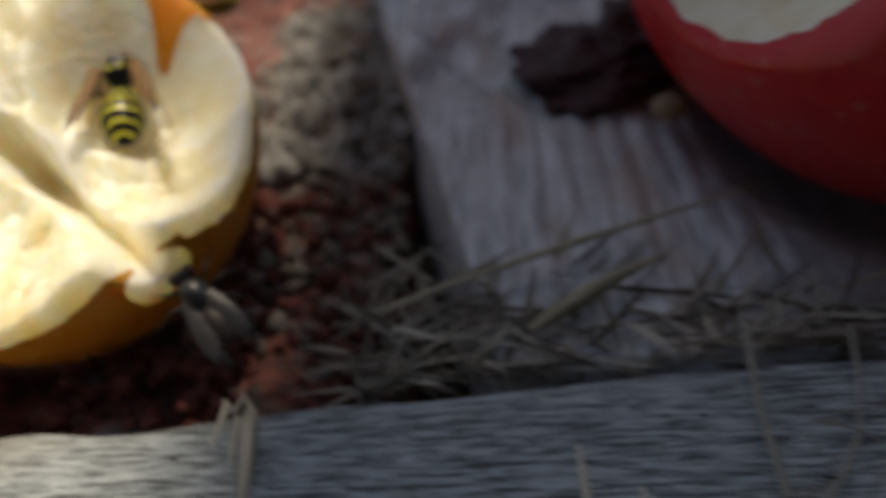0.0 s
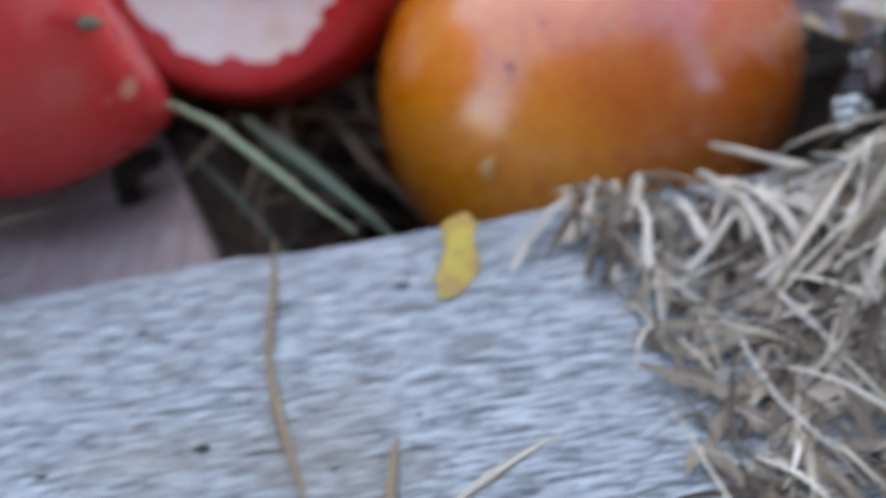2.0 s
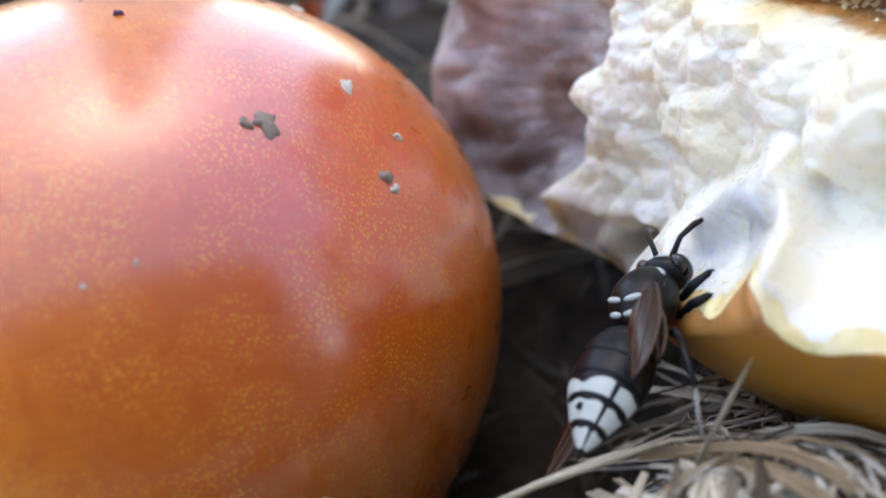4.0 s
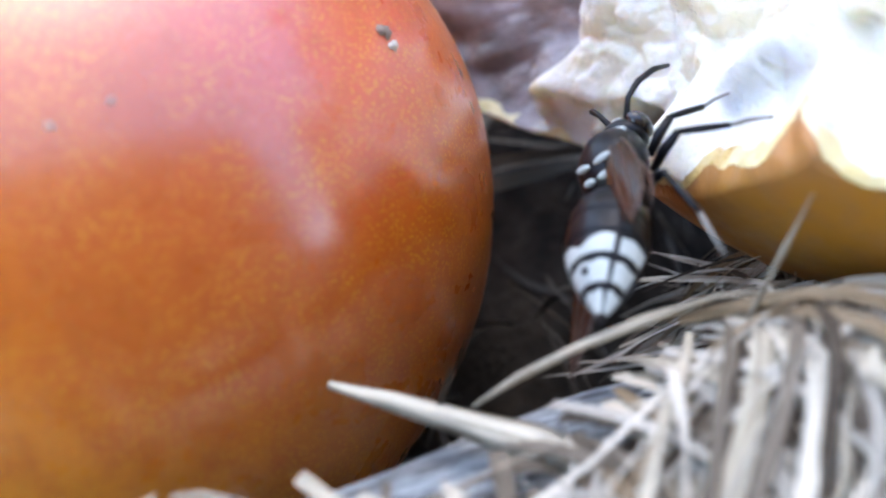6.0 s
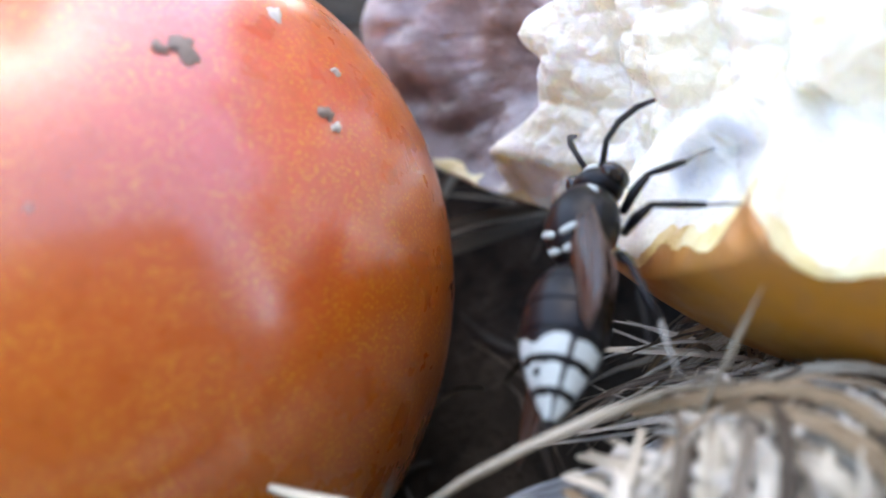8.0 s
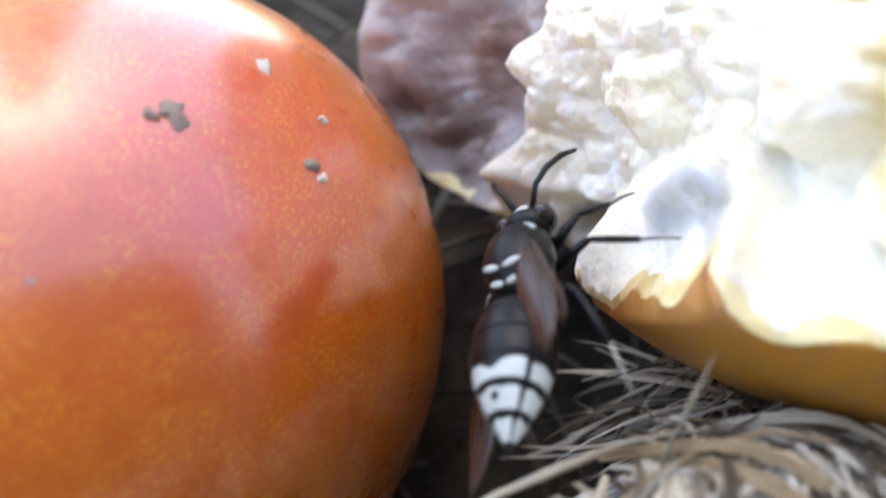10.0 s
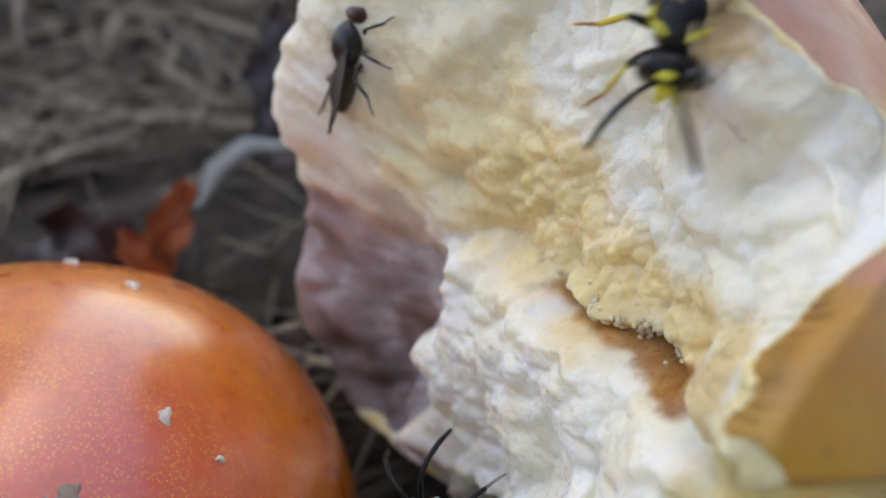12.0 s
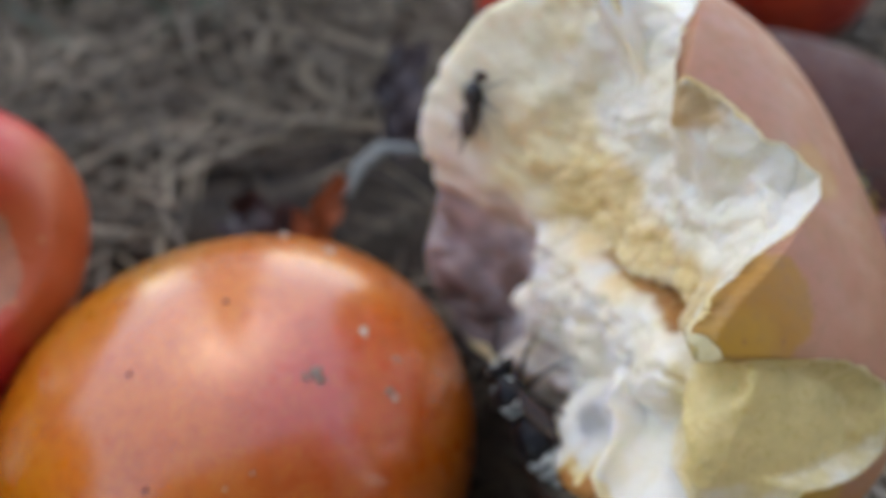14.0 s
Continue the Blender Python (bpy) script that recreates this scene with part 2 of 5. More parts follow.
def ribbed_wood():
    p = Paint("decayed ribbed wood", 0.9, 0.2)
    fine = p.noise(1.6, 6, 0.65, p.stretch(1, 0.12, 1))
    c = p.mix(p.span(fine, 0.3, 0.7), (0.33, 0.335, 0.335), (0.66, 0.67, 0.68))
    rust = p.span(p.noise(9, 4, 0.6, p.stretch(1, 0.35, 1)), 0.52, 0.66)
    c = p.mix(p.math("MULTIPLY", rust, 0.55), c, (0.36, 0.25, 0.17))
    bare = p.span(p.axis(0), 40, 62)
    c = p.mix(bare, c, p.mix(p.span(fine, 0.3, 0.7), (0.24, 0.185, 0.165), (0.36, 0.29, 0.265)))
    p.set("Base Color", c)
    p.bump(fine, 0.8, 0.8)
    return p.mat


def straw_paint(name, tones, rough=0.65):
    p = Paint(name, rough, 0.35)
    r = p.math("FRACT", p.math("ADD", p.island(), p.which()))
    ramp = p.node("ShaderNodeValToRGB")
    while len(ramp.color_ramp.elements) < len(tones):
        ramp.color_ramp.elements.new(0.5)
    for k, tone in enumerate(tones):
        ramp.color_ramp.elements[k].position = k / len(tones)
        ramp.color_ramp.elements[k].color = (*tone, 1)
    ramp.color_ramp.interpolation = "CONSTANT"
    p.link(r, ramp.inputs[0])
    uv = p.node("ShaderNodeUVMap")
    mp = p.node("ShaderNodeMapping")
    mp.inputs["Scale"].default_value = (4.6, 0.06, 1)
    p.link(uv.outputs["UV"], mp.inputs["Vector"])
    streak = p.noise(1.0, 4, 0.6, mp.outputs["Vector"])
    c = p.mix(p.math("MULTIPLY", p.span(streak, 0.46, 0.66), 0.75), ramp.outputs[0], (0.10, 0.078, 0.05))
    c = p.mix(p.math("MULTIPLY", p.span(streak, 0.30, 0.42, 1.0, 0.0), 0.35), c, (0.74, 0.70, 0.60))
    p.set("Base Color", p.mix(p.math("MULTIPLY", p.span(p.noise(7, 3), 0.55, 0.75), 0.22), c, (0.16, 0.12, 0.08)))
    p.bump(streak, 0.22, 0.8)
    return p.mat


def soil_paint():
    p = Paint("damp soil and litter", 0.95, 0.2)
    a, b = p.noise(7, 6, 0.65), p.noise(45, 4)
    c = p.mix(p.span(a, 0.35, 0.7), (0.014, 0.011, 0.009), (0.065, 0.05, 0.036))
    c = p.mix(p.math("MULTIPLY", p.span(b, 0.45, 0.7), 0.5), c, (0.055, 0.045, 0.03))
    p.set("Base Color", c)
    p.bump(a, 3.0, 0.9)
    return p.mat


WOOD, RIBBED, SOIL = grey_wood(), ribbed_wood(), soil_paint()
STRAW = straw_paint("dry straw", [(0.05, 0.034, 0.02), (0.47, 0.41, 0.30), (0.17, 0.135, 0.095), (0.66, 0.60, 0.48), (0.06, 0.042, 0.026), (0.50, 0.46, 0.38), (0.27, 0.19, 0.105), (0.58, 0.51, 0.38)])
PALE_STRAW = straw_paint("pale straw", [(0.62, 0.56, 0.42), (0.52, 0.47, 0.36), (0.68, 0.63, 0.50)])
BUFF_STRAW = straw_paint("buff straw", [(0.36, 0.31, 0.19), (0.44, 0.39, 0.26), (0.40, 0.33, 0.20)])
DEAD_GRASS = straw_paint("matted dead grass", [(0.045, 0.032, 0.021), (0.23, 0.185, 0.125), (0.10, 0.077, 0.05), (0.30, 0.245, 0.17), (0.055, 0.039, 0.026), (0.14, 0.108, 0.075)])
CHAFF = straw_paint("dull chaff", [(0.08, 0.06, 0.04), (0.34, 0.30, 0.22), (0.16, 0.13, 0.095), (0.44, 0.40, 0.32), (0.06, 0.045, 0.03), (0.24, 0.21, 0.16)])
# darker tones than DEAD_GRASS, for the gap between the apples
DARK_LITTER = straw_paint("dark gap litter", [(0.02, 0.014, 0.01), (0.075, 0.055, 0.038), (0.035, 0.026, 0.018), (0.11, 0.082, 0.056)])
PALE_GREEN = plain("pale green grass blade", (0.22, 0.29, 0.17), 0.45, 0.5, 0.3, 3)
GREEN = plain("green grass blade", (0.055, 0.09, 0.055), 0.45, 0.5, 0.35, 3)
BLADE = plain("greyish dry blade", (0.17, 0.185, 0.17), 0.5, 0.4, 0.3, 3)
BARK = plain("brown twig bark", (0.14, 0.10, 0.065), 0.8, 0.3, 0.4, 1.5)
ROOT = plain("grey root fibre", (0.27, 0.245, 0.20), 0.8, 0.3, 0.4, 1.5)


def flesh_paint(name, white, cream, ochre, zones=(), lumps=5.0, ochre_from=0.52, glow=(0.42, 3.2)):
    """Torn apple flesh; zones: (place, radius, soft, ragged, colour, amount)."""
    p = Paint(name, 0.38, 0.5)
    a, b, g = p.noise(lumps, 5, 0.6), p.noise(lumps * 3.2, 3), p.noise(0.9, 3, 0.6)
    c = p.mix(p.span(a, 0.36, 0.64), cream, white)
    c = p.mix(p.math("MULTIPLY", p.span(b, ochre_from, ochre_from + 0.16), 0.75), c, ochre)
    for place, radius, soft, ragged, colour, amount, *squeeze in zones:
        blob = p.math("MULTIPLY", p.spot(place, radius, soft, ragged, 5.0, *squeeze), amount)
        c = p.mix(blob, c, p.mix(p.span(a, 0.35, 0.65), tuple(v * (0.8 if colour[0] > 0.6 else 0.62) for v in colour), colour))
    p.set("Base Color", c)
    p.set("Roughness", p.span(g, 0.35, 0.65, 0.25, 0.55))
    p.bump(a, 1.0, 0.4)
    p.bump(g, 0.3, 0.45)
    p.bump(p.cells(1.5), 0.5, 0.35)
    return p.glow_through(*glow, (1.0, 0.8, 0.5)).mat


def skin_paint(name, main, second, third, zones=(), gloss=0.25, fleck=(0.75, 0.5, 0.2), flecks=0.5, pores=2.4, shine=0.5, glow=(0.12, 4.0), mottle=0.0, wax=0.0, grain=0.0):
    p = Paint(name, gloss, shine)
    wide, mid = p.noise(36, 3), p.noise(9, 5, 0.6)
    c = p.mix(p.span(wide, 0.38, 0.62), main, second)
    c = p.mix(p.math("MULTIPLY", p.span(mid, 0.45, 0.75), 0.5), c, third)
    for place, radius, soft, ragged, colour, amount in zones:
        c = p.mix(p.math("MULTIPLY", p.spot(place, radius, soft, ragged, 9.0), amount), c, colour)
    if mottle:
        c = p.mix(p.math("MULTIPLY", p.span(p.noise(2.2, 4, 0.65), 0.42, 0.68), mottle), c, tuple(v * 0.8 for v in third))
    dots = p.span(p.cells(pores), 0.10, 0.2, 1.0, 0.0)
    c = p.mix(p.math("MULTIPLY", p.math("MULTIPLY", dots, p.span(p.noise(14, 2), 0.4, 0.6)), flecks), c, fleck)
    if grain:
        spots = p.math("MULTIPLY", p.span(p.cells(0.40), 0.05, 0.50, 1.0, 0.0), p.span(p.noise(5.0, 5, 0.65), 0.34, 0.62))
        c = p.mix(p.math("MULTIPLY", spots, grain), c, fleck)
        streak = p.span(p.noise(3.0, 5, 0.65, p.stretch(1.0, 0.45, 0.45)), 0.5, 0.72)
        c = p.mix(p.math("MULTIPLY", streak, grain * 0.5), c, tuple(v * 0.75 for v in third))
    p.set("Base Color", c)
    if wax:
        p.set("Coat Weight", wax).set("Coat Roughness", p.span(p.noise(7, 4), 0.3, 0.7, 0.17, 0.27)).set("Coat IOR", 1.9)
    p.set("Roughness", p.span(p.noise(5, 4), 0.3, 0.75, gloss * 0.8, gloss * 1.5))
    p.bump(p.noise(1.1, 3), 0.10, 0.5)
    p.bump(mid, 0.35, 0.35)
    return p.glow_through(*glow, (1.0, 0.4, 0.1)).mat


# ---- the setting ----
def edge_y(x):
    return 75 + 0.056 * np.asarray(x, float)


def ground_height(x, y):
    x, y = np.asarray(x, float), np.asarray(y, float)
    z = np.full(x.shape, -22.0)
    near = 1 / (1 + np.exp(np.clip(-(y - 105) / 10, -50, 50)))          # lower in front, under the board
    z = -52 + 30 * near
    hollow = np.exp(-(((x - 178) / 52) ** 2 + ((y - 138) / 46) ** 2) ** 2)
    z = np.minimum(z, -22) * (1 - hollow) - 72 * hollow
    fall = 1 / (1 + np.exp(np.clip((x - 112) / 5, -50, 50)))
    z = z * (1 - fall) + np.minimum(z, -19) * fall
    p = np.stack([x, y, 0 * x], -1).reshape(-1, 3)
    far = np.clip(np.hypot(x - 120, y - 130) / 900, 0, 1)
    return z + (rough(p, 26, 5, 4).reshape(x.shape) * 4.0) * (1 - hollow) + far * rough(p, 900, 9, 3).reshape(x.shape) * 25


def build_light_blockers():
    """Unseen plank walls added to shape the light: the end of one keeps the high sun off all but the end of the board,
    one stands behind the camera and darkens reflections.
    """
    # board tones picked for how they mirror in the apple skins
    wood = plain("dark reflection-blocking boards", (0.026, 0.020, 0.015), 0.85, 0.2, 0.4, 40)
    pale = plain("pale sun-blocking boards", (0.76, 0.76, 0.76), 0.85, 0.2, 0.15, 40)
    ob = thing("wall_north", "unseen tall boards added to block the sun", "wall", (-34, 2600, -40), kind="structure")
    for k in range(4):
        bm = bmesh.new()
        bmesh.ops.create_cube(bm, size=1, matrix=Matrix.Translation((-34 + k * 200 + 100, 2600 + (k % 2) * 6, 3180)) @ Matrix.Diagonal((202, 40, 6440, 1)))
        part("plank", bm, pale, ob, smooth=False)
    # added, out of view: a dark backing mirrored in the glossy skins
    ob = thing("wall_south", "unseen dark boards added to darken reflections", "wall", (120, -700, -60), kind="structure")
    for k in range(11):
        bm = bmesh.new()
        bmesh.ops.create_cube(bm, size=1, matrix=Matrix.Translation((-900 + k * 190, -700 + (k % 2) * 6, 590)) @ Matrix.Diagonal((189, 40, 1300, 1)))
        part("plank", bm, wood, ob, smooth=False)


def build_ground():
    near = np.linspace(-260, 520, 150)
    ring = np.array([1, 2.2, 5, 12, 30, 80, 220, 700, 2500, 9000, 40000, 120000.0]) * 60
    xs = np.concatenate([near[0] - ring[::-1], near, near[-1] + ring])
    ys = xs + 10
    gx, gy = np.meshgrid(xs, ys, indexing="ij")
    v = np.stack([gx, gy, ground_height(gx, gy)], -1).reshape(-1, 3)
    tagged(mesh_object("ground", v, grid_faces(len(xs), len(ys)), SOIL), "dark damp soil under matted dead grass", "ground", kind="structure")


def build_board():
    """The weathered plank in front: a bowed, worn block with furrowed grain."""
    nx, ny = 420, 110
    x = np.linspace(-420, 330, nx)
    s = np.linspace(0, 1, ny)
    gx, gs = np.meshgrid(x, s, indexing="ij")
    # profile: bottom of the far side, over the worn edge, across the top, down the near side
    t = gs * 4
    e = edge_y(gx)
    y = np.where(t < 0.5, e, np.where(t < 3.5, e - (t - 0.5) / 3 * 185, e - 185))
    z = np.where(t < 0.5, -48 + t / 0.5 * 48, np.where(t < 3.5, 0, -(t - 3.5) / 0.5 * 48))
    corner = np.exp(-((t - 0.5) / 0.05) ** 2)
    z = z - 1.3 * corner
    q = np.stack([gx / 22, y, z], -1).reshape(-1, 3)
    furrow = (rough(q, 1.7, 3, 2) * 0.16 + rough(q, 6, 8, 2) * 0.22).reshape(gx.shape)
    wear = rough(np.stack([gx, y * 0, z * 0], -1).reshape(-1, 3), 14, 21, 3).reshape(gx.shape)
    y = y + wear * 0.9 * np.exp(-((t - 0.4) / 0.35) ** 2)
    z = z + np.where((t > 0.5) & (t < 3.5), furrow, 0)
    v = np.stack([gx, y, z], -1).reshape(-1, 3)
    faces = grid_faces(nx, ny)[:, ::-1].tolist()
    faces += [[j for j in range(ny)], [(nx - 1) * ny + j for j in range(ny)][::-1]]
    faces += [[i * ny, (i + 1) * ny, (i + 1) * ny + ny - 1, i * ny + ny - 1] for i in range(nx - 1)]
    ob = mesh_object("weathered_board", v, faces, WOOD)
    tagged(ob, "thick weathered silver-grey board with furrowed grain", "board")
    # worm holes and knots of the top face
    hole = plain("worm hole dark wood", (0.02, 0.018, 0.015), 0.95, 0.1)
    ORIGIN[ob.name] = np.zeros(3)
    rng = np.random.default_rng(4)
    marks = [(77, 44, 0.6), (91, 44, 0.6), (50, 51, 0.5), (111, 45, 0.75), (139, 69, 0.8), (101, 66, 0.5)]
    marks += [(rng.uniform(-40, 150), rng.uniform(20, 70), rng.uniform(0.15, 0.4)) for _ in range(26)]
    for hx, hy, hr in marks:
        a = np.linspace(0, 2 * np.pi, 9, endpoint=False)
        wob = rng.uniform(0.7, 1.2, 9)
        ring = np.stack([hx + hr * 1.7 * wob * np.cos(a), hy + hr * 0.6 * wob * np.sin(a), np.full(9, 0.55)], -1)
        low = np.array([[hx, hy, 0.45]])
        mesh_object("worm_hole", np.concatenate([ring, low]), [[k, (k + 1) % 9, 9] for k in range(9)], hole, ob)


def build_ribbed_wood():
    nx, ny = 300, 170
    gx, gs = np.meshgrid(np.linspace(0, 1, nx), np.linspace(0, 1, ny), indexing="ij")
    y = 80 + gs * 150
    right = 105 - np.clip(y - 92, 0, None) * 0.32 - 8 * np.clip((88 - y) / 8, 0, 1) ** 2
    left = 1 - 0.235 * (y - 93)
    x = left + gx * (right + 5 - left)
    y = np.maximum(y, edge_y(x) + 1.2)
    ribs = np.cos((x + 0.06 * (y - 80) + 0.9 * rough(np.stack([x * 0.6, y * 0.5, y * 0], -1).reshape(-1, 3), 16, 2).reshape(x.shape)) * np.pi / 5.0)
    amp = (0.55 + 0.35 * rough(np.stack([x, y, x * 0], -1).reshape(-1, 3), 12, 71).reshape(x.shape)) / (1 + np.exp((x - 44) / 4))
    p = np.stack([x, y * 0.25, x * 0], -1).reshape(-1, 3)
    z = -1.5 + 1.7 * amp * (np.abs(ribs) ** 0.45 - 0.6) + rough(p, 4, 31, 3).reshape(x.shape) * 0.45
    z += 2.4 * np.exp(-((x + 10) / 2.6) ** 2)
    for (ax, ay), (bx, by) in (((-11, 173), (-4, 167.5)), ((-4, 167.5), (10, 145)), ((10, 145), (17, 136))):    # a crack across the ribs
        s = np.clip(((x - ax) * (bx - ax) + (y - ay) * (by - ay)) / ((bx - ax) ** 2 + (by - ay) ** 2), 0, 1)
        z -= 1.6 * np.exp(-(np.hypot(x - ax - s * (bx - ax), y - ay - s * (by - ay)) / 0.7) ** 2)
    z -= 2.0 * np.clip((x - 40) / 20, 0, 1) + 12.0 * np.clip((x - 62) / 40, 0, 1)
    z -= 13 * np.exp(-(((x - 71) / 30) ** 2 + ((y - 140) / 36) ** 2) ** 2)
    brk = rough(np.stack([x, y, x * 0], -1).reshape(-1, 3), 17, 41, 3).reshape(x.shape)
    z -= 4.0 * np.clip((brk - 0.25) * 4, 0, 1) * np.clip((y - 118) / 10, 0, 1)
    z -= 0.5 + 18 * np.clip((gx - 0.965) / 0.035, 0, 1) ** 2 + 14 * np.clip((0.03 - gx) / 0.03, 0, 1)
    v = np.stack([x, y, z], -1).reshape(-1, 3)
    low = v.copy()
    low[:, 2] = -30
    n = len(v)
    f = grid_faces(nx, ny)
    rim = [(i * ny) for i in range(nx)] + [(nx - 1) * ny + j for j in range(1, ny)] + [i * ny + ny - 1 for i in range(nx - 2, -1, -1)] + [j for j in range(ny - 2, 0, -1)]
    faces = f.tolist() + [[b, a, a + n, b + n] for a, b in zip(rim, rim[1:] + rim[:1])]
    tagged(mesh_object("decayed_plank", np.concatenate([v, low]), faces, RIBBED), "decayed pale grey plank with deep ribs and a broken end", "plank")


def build_pulp():
    """Crumbled reddish fruit pulp and grey crumbs on the soil by the half-eaten apple."""
    p = Paint("rotten red-brown pulp", 0.7, 0.4)
    a, b = p.noise(5, 6, 0.65), p.noise(22, 3)
    c = p.mix(p.span(a, 0.35, 0.65), (0.05, 0.026, 0.020), (0.25, 0.075, 0.052))
    c = p.mix(p.span(b, 0.5, 0.62), c, p.mix(p.span(a, 0.4, 0.62), (0.05, 0.042, 0.036), (0.24, 0.22, 0.19)))
    p.set("Base Color", c)
    p.bump(a, 2.0, 0.9)
    nx, ny = 130, 170
    gx, gy = np.meshgrid(np.linspace(-150, -9, nx), np.linspace(0, 1, ny), indexing="ij")
    gy = edge_y(gx) + 0.5 + gy * 150
    q = np.stack([gx, gy, 0 * gx], -1).reshape(-1, 3)
    z = (-11 + rough(q, 13, 61, 4) * 3.2 + np.abs(rough(q, 4, 66, 2)) * 1.6).reshape(gx.shape)
    z -= 10 * np.exp(-(((gx + 60) / 26) ** 2 + ((gy - 111) / 26) ** 2) ** 2)
    z = z - 20 * np.clip((gx + 13) / 4, 0, 1)
    ob = mesh_object("rotten_pulp", np.stack([gx, gy, z], -1).reshape(-1, 3), grid_faces(nx, ny), p.mat)
    tagged(ob, "crumbled reddish-brown rotten fruit pulp on the soil", "fruit pulp", kind="stuff")
    rng = np.random.default_rng(12)
    crumb = plain("grey and tan crumb", (0.25, 0.21, 0.17), 0.85, 0.2, 0.75, 3)
    red = plain("red pulp lump", (0.16, 0.04, 0.028), 0.6, 0.4, 0.6, 3)
    pale = plain("whitish crumb", (0.30, 0.29, 0.265), 0.85, 0.2, 0.6, 3)
    d, f = ball_grid(8, 6)
    for name, mat, count, lo, hi, size, label in (("wood_crumbs", crumb, 420, (-34, 88), (-10, 210), (0.35, 1.5), "grey and tan crumbs of decayed wood"),
                                                  ("pulp_lumps", red, 460, (-60, 78), (-12, 130), (0.35, 1.6), "small wet red lumps of rotten fruit"),
                                                  ("pale_crumbs", pale, 400, (-46, 134), (-12, 205), (0.6, 2.3), "whitish crumbs of decayed wood beyond the pulp")):
        vs, fs = [], []
        for k in range(count):
            x, y = rng.uniform(lo[0], hi[0]), rng.uniform(lo[1], hi[1])
            y = max(y, edge_y(x) + 2)
            r = rng.uniform(*size)
            vs.append(d * r * rng.uniform(0.6, 1.3, 3) * (1 + 0.4 * rng.normal(size=(len(d), 1))) + (x, y, -9 + rng.uniform(-1, 1.5)))
            fs.append(f + k * len(d))
        tagged(mesh_object(name, np.concatenate(vs), np.concatenate(fs), mat), label, "crumbs", kind="stuff")


# ---- fruit ----
def apple_shape(centre, radii, turn, star=None, bites=(), face=None, lump=(2.0, 7.0), fine=(0.35, 1.3), size=(200, 130), seed=1, sag=0.02, peeled=None, tall=(), tear=0.5, detail=None, flats=(), more=0.0):
    """An apple as points round a place inside it: its skin, or the torn flesh where bites (spheres) or a broken face cut it away."""
    centre = np.asarray(centre, float)
    star = centre if star is None else np.asarray(star, float)
    d, f = ball_grid(*size)
    inv = turned(turn) / np.asarray(radii)
    o, w = (star - centre) @ inv, d @ inv
    a, b, c = (w * w).sum(1), w @ o, o @ o - 1
    skin = (-b + np.sqrt(np.maximum(b * b - a * c, 0))) / a
    skin *= 1 + sag * rough(d, 0.9, seed + 50, 2)
    for way, grow, power in tall:
        skin *= 1 + grow * np.clip(d @ np.asarray(way), 0, 1) ** power
    for way, far in flats:
        skin = (skin ** -9.0 + np.clip(d @ np.asarray(way) / far, 1e-3, None) ** 9.0) ** (-1 / 9.0)
    hurt = np.full(len(d), -50.0)
    cut = np.full(len(d), 1e6)
    for place, r in bites:
        q = star - np.asarray(place, float)
        b, c = d @ q, q @ q - r * r
        disc = b * b - c
        t = -b - np.sqrt(np.maximum(disc, 0))
        cut = np.where((disc > 0) & (t > 0), np.minimum(cut, t), cut)
        hurt = np.maximum(hurt, r - np.linalg.norm(d * skin[:, None] + q, axis=1))
    if face is not None:
        cut = np.minimum(cut, face(d))
    if peeled is not None:
        gone = peeled(d)
        hurt = gone * 0.6
        share = np.clip(gone / 7, 0, 1) ** 1.0
        share = share * share * (3 - 2 * share)
        cut = skin + (np.minimum(cut, skin - 2.6) - skin) * share
    ragged = rough(d * 30, lump[1], seed, 3)
    inside = np.clip((skin - cut) / 3, 0, 1)
    if detail is not None:
        lump = (0.0, lump[1])
    puffs = bubbles(d * 30 + 1.2 * ragged[:, None], lump[1] * 1.6, seed) * lump[0] * 1.9 + bubbles(d * 30 + 0.6 * ragged[:, None], lump[1] * 0.6, seed + 3) * lump[0] * 0.4
    cut = cut + inside * (ragged * lump[0] * 0.6 + puffs + rough(d * 30, fine[1], seed + 9, 2) * fine[0])
    r = np.minimum(cut, skin).reshape(size)
    # soften the steepest torn walls, so that they slope over several points
    for _ in range(6):
        step = np.maximum(np.abs(r - np.roll(r, 1, 0)), np.abs(np.roll(r, -1, 0) - r))
        step[:, 1:-1] = np.maximum(step[:, 1:-1], np.maximum(np.abs(r[:, 1:-1] - r[:, :-2]), np.abs(r[:, 2:] - r[:, 1:-1])))
        mean = (np.roll(r, 1, 0) + np.roll(r, -1, 0) + np.roll(r, 1, 1) + np.roll(r, -1, 1) + 2 * r) / 6
        mean[:, 0], mean[:, -1] = r[:, 0], r[:, -1]
        r = np.where(step > 1.2, mean, r)
    v = star + d * np.maximum(r.ravel(), 4)[:, None]
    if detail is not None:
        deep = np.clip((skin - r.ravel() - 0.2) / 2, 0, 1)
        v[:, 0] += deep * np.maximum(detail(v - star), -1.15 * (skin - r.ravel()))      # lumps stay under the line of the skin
    return v, f, hurt + more + tear * rough(d * 30, 2.2, seed + 70, 3)


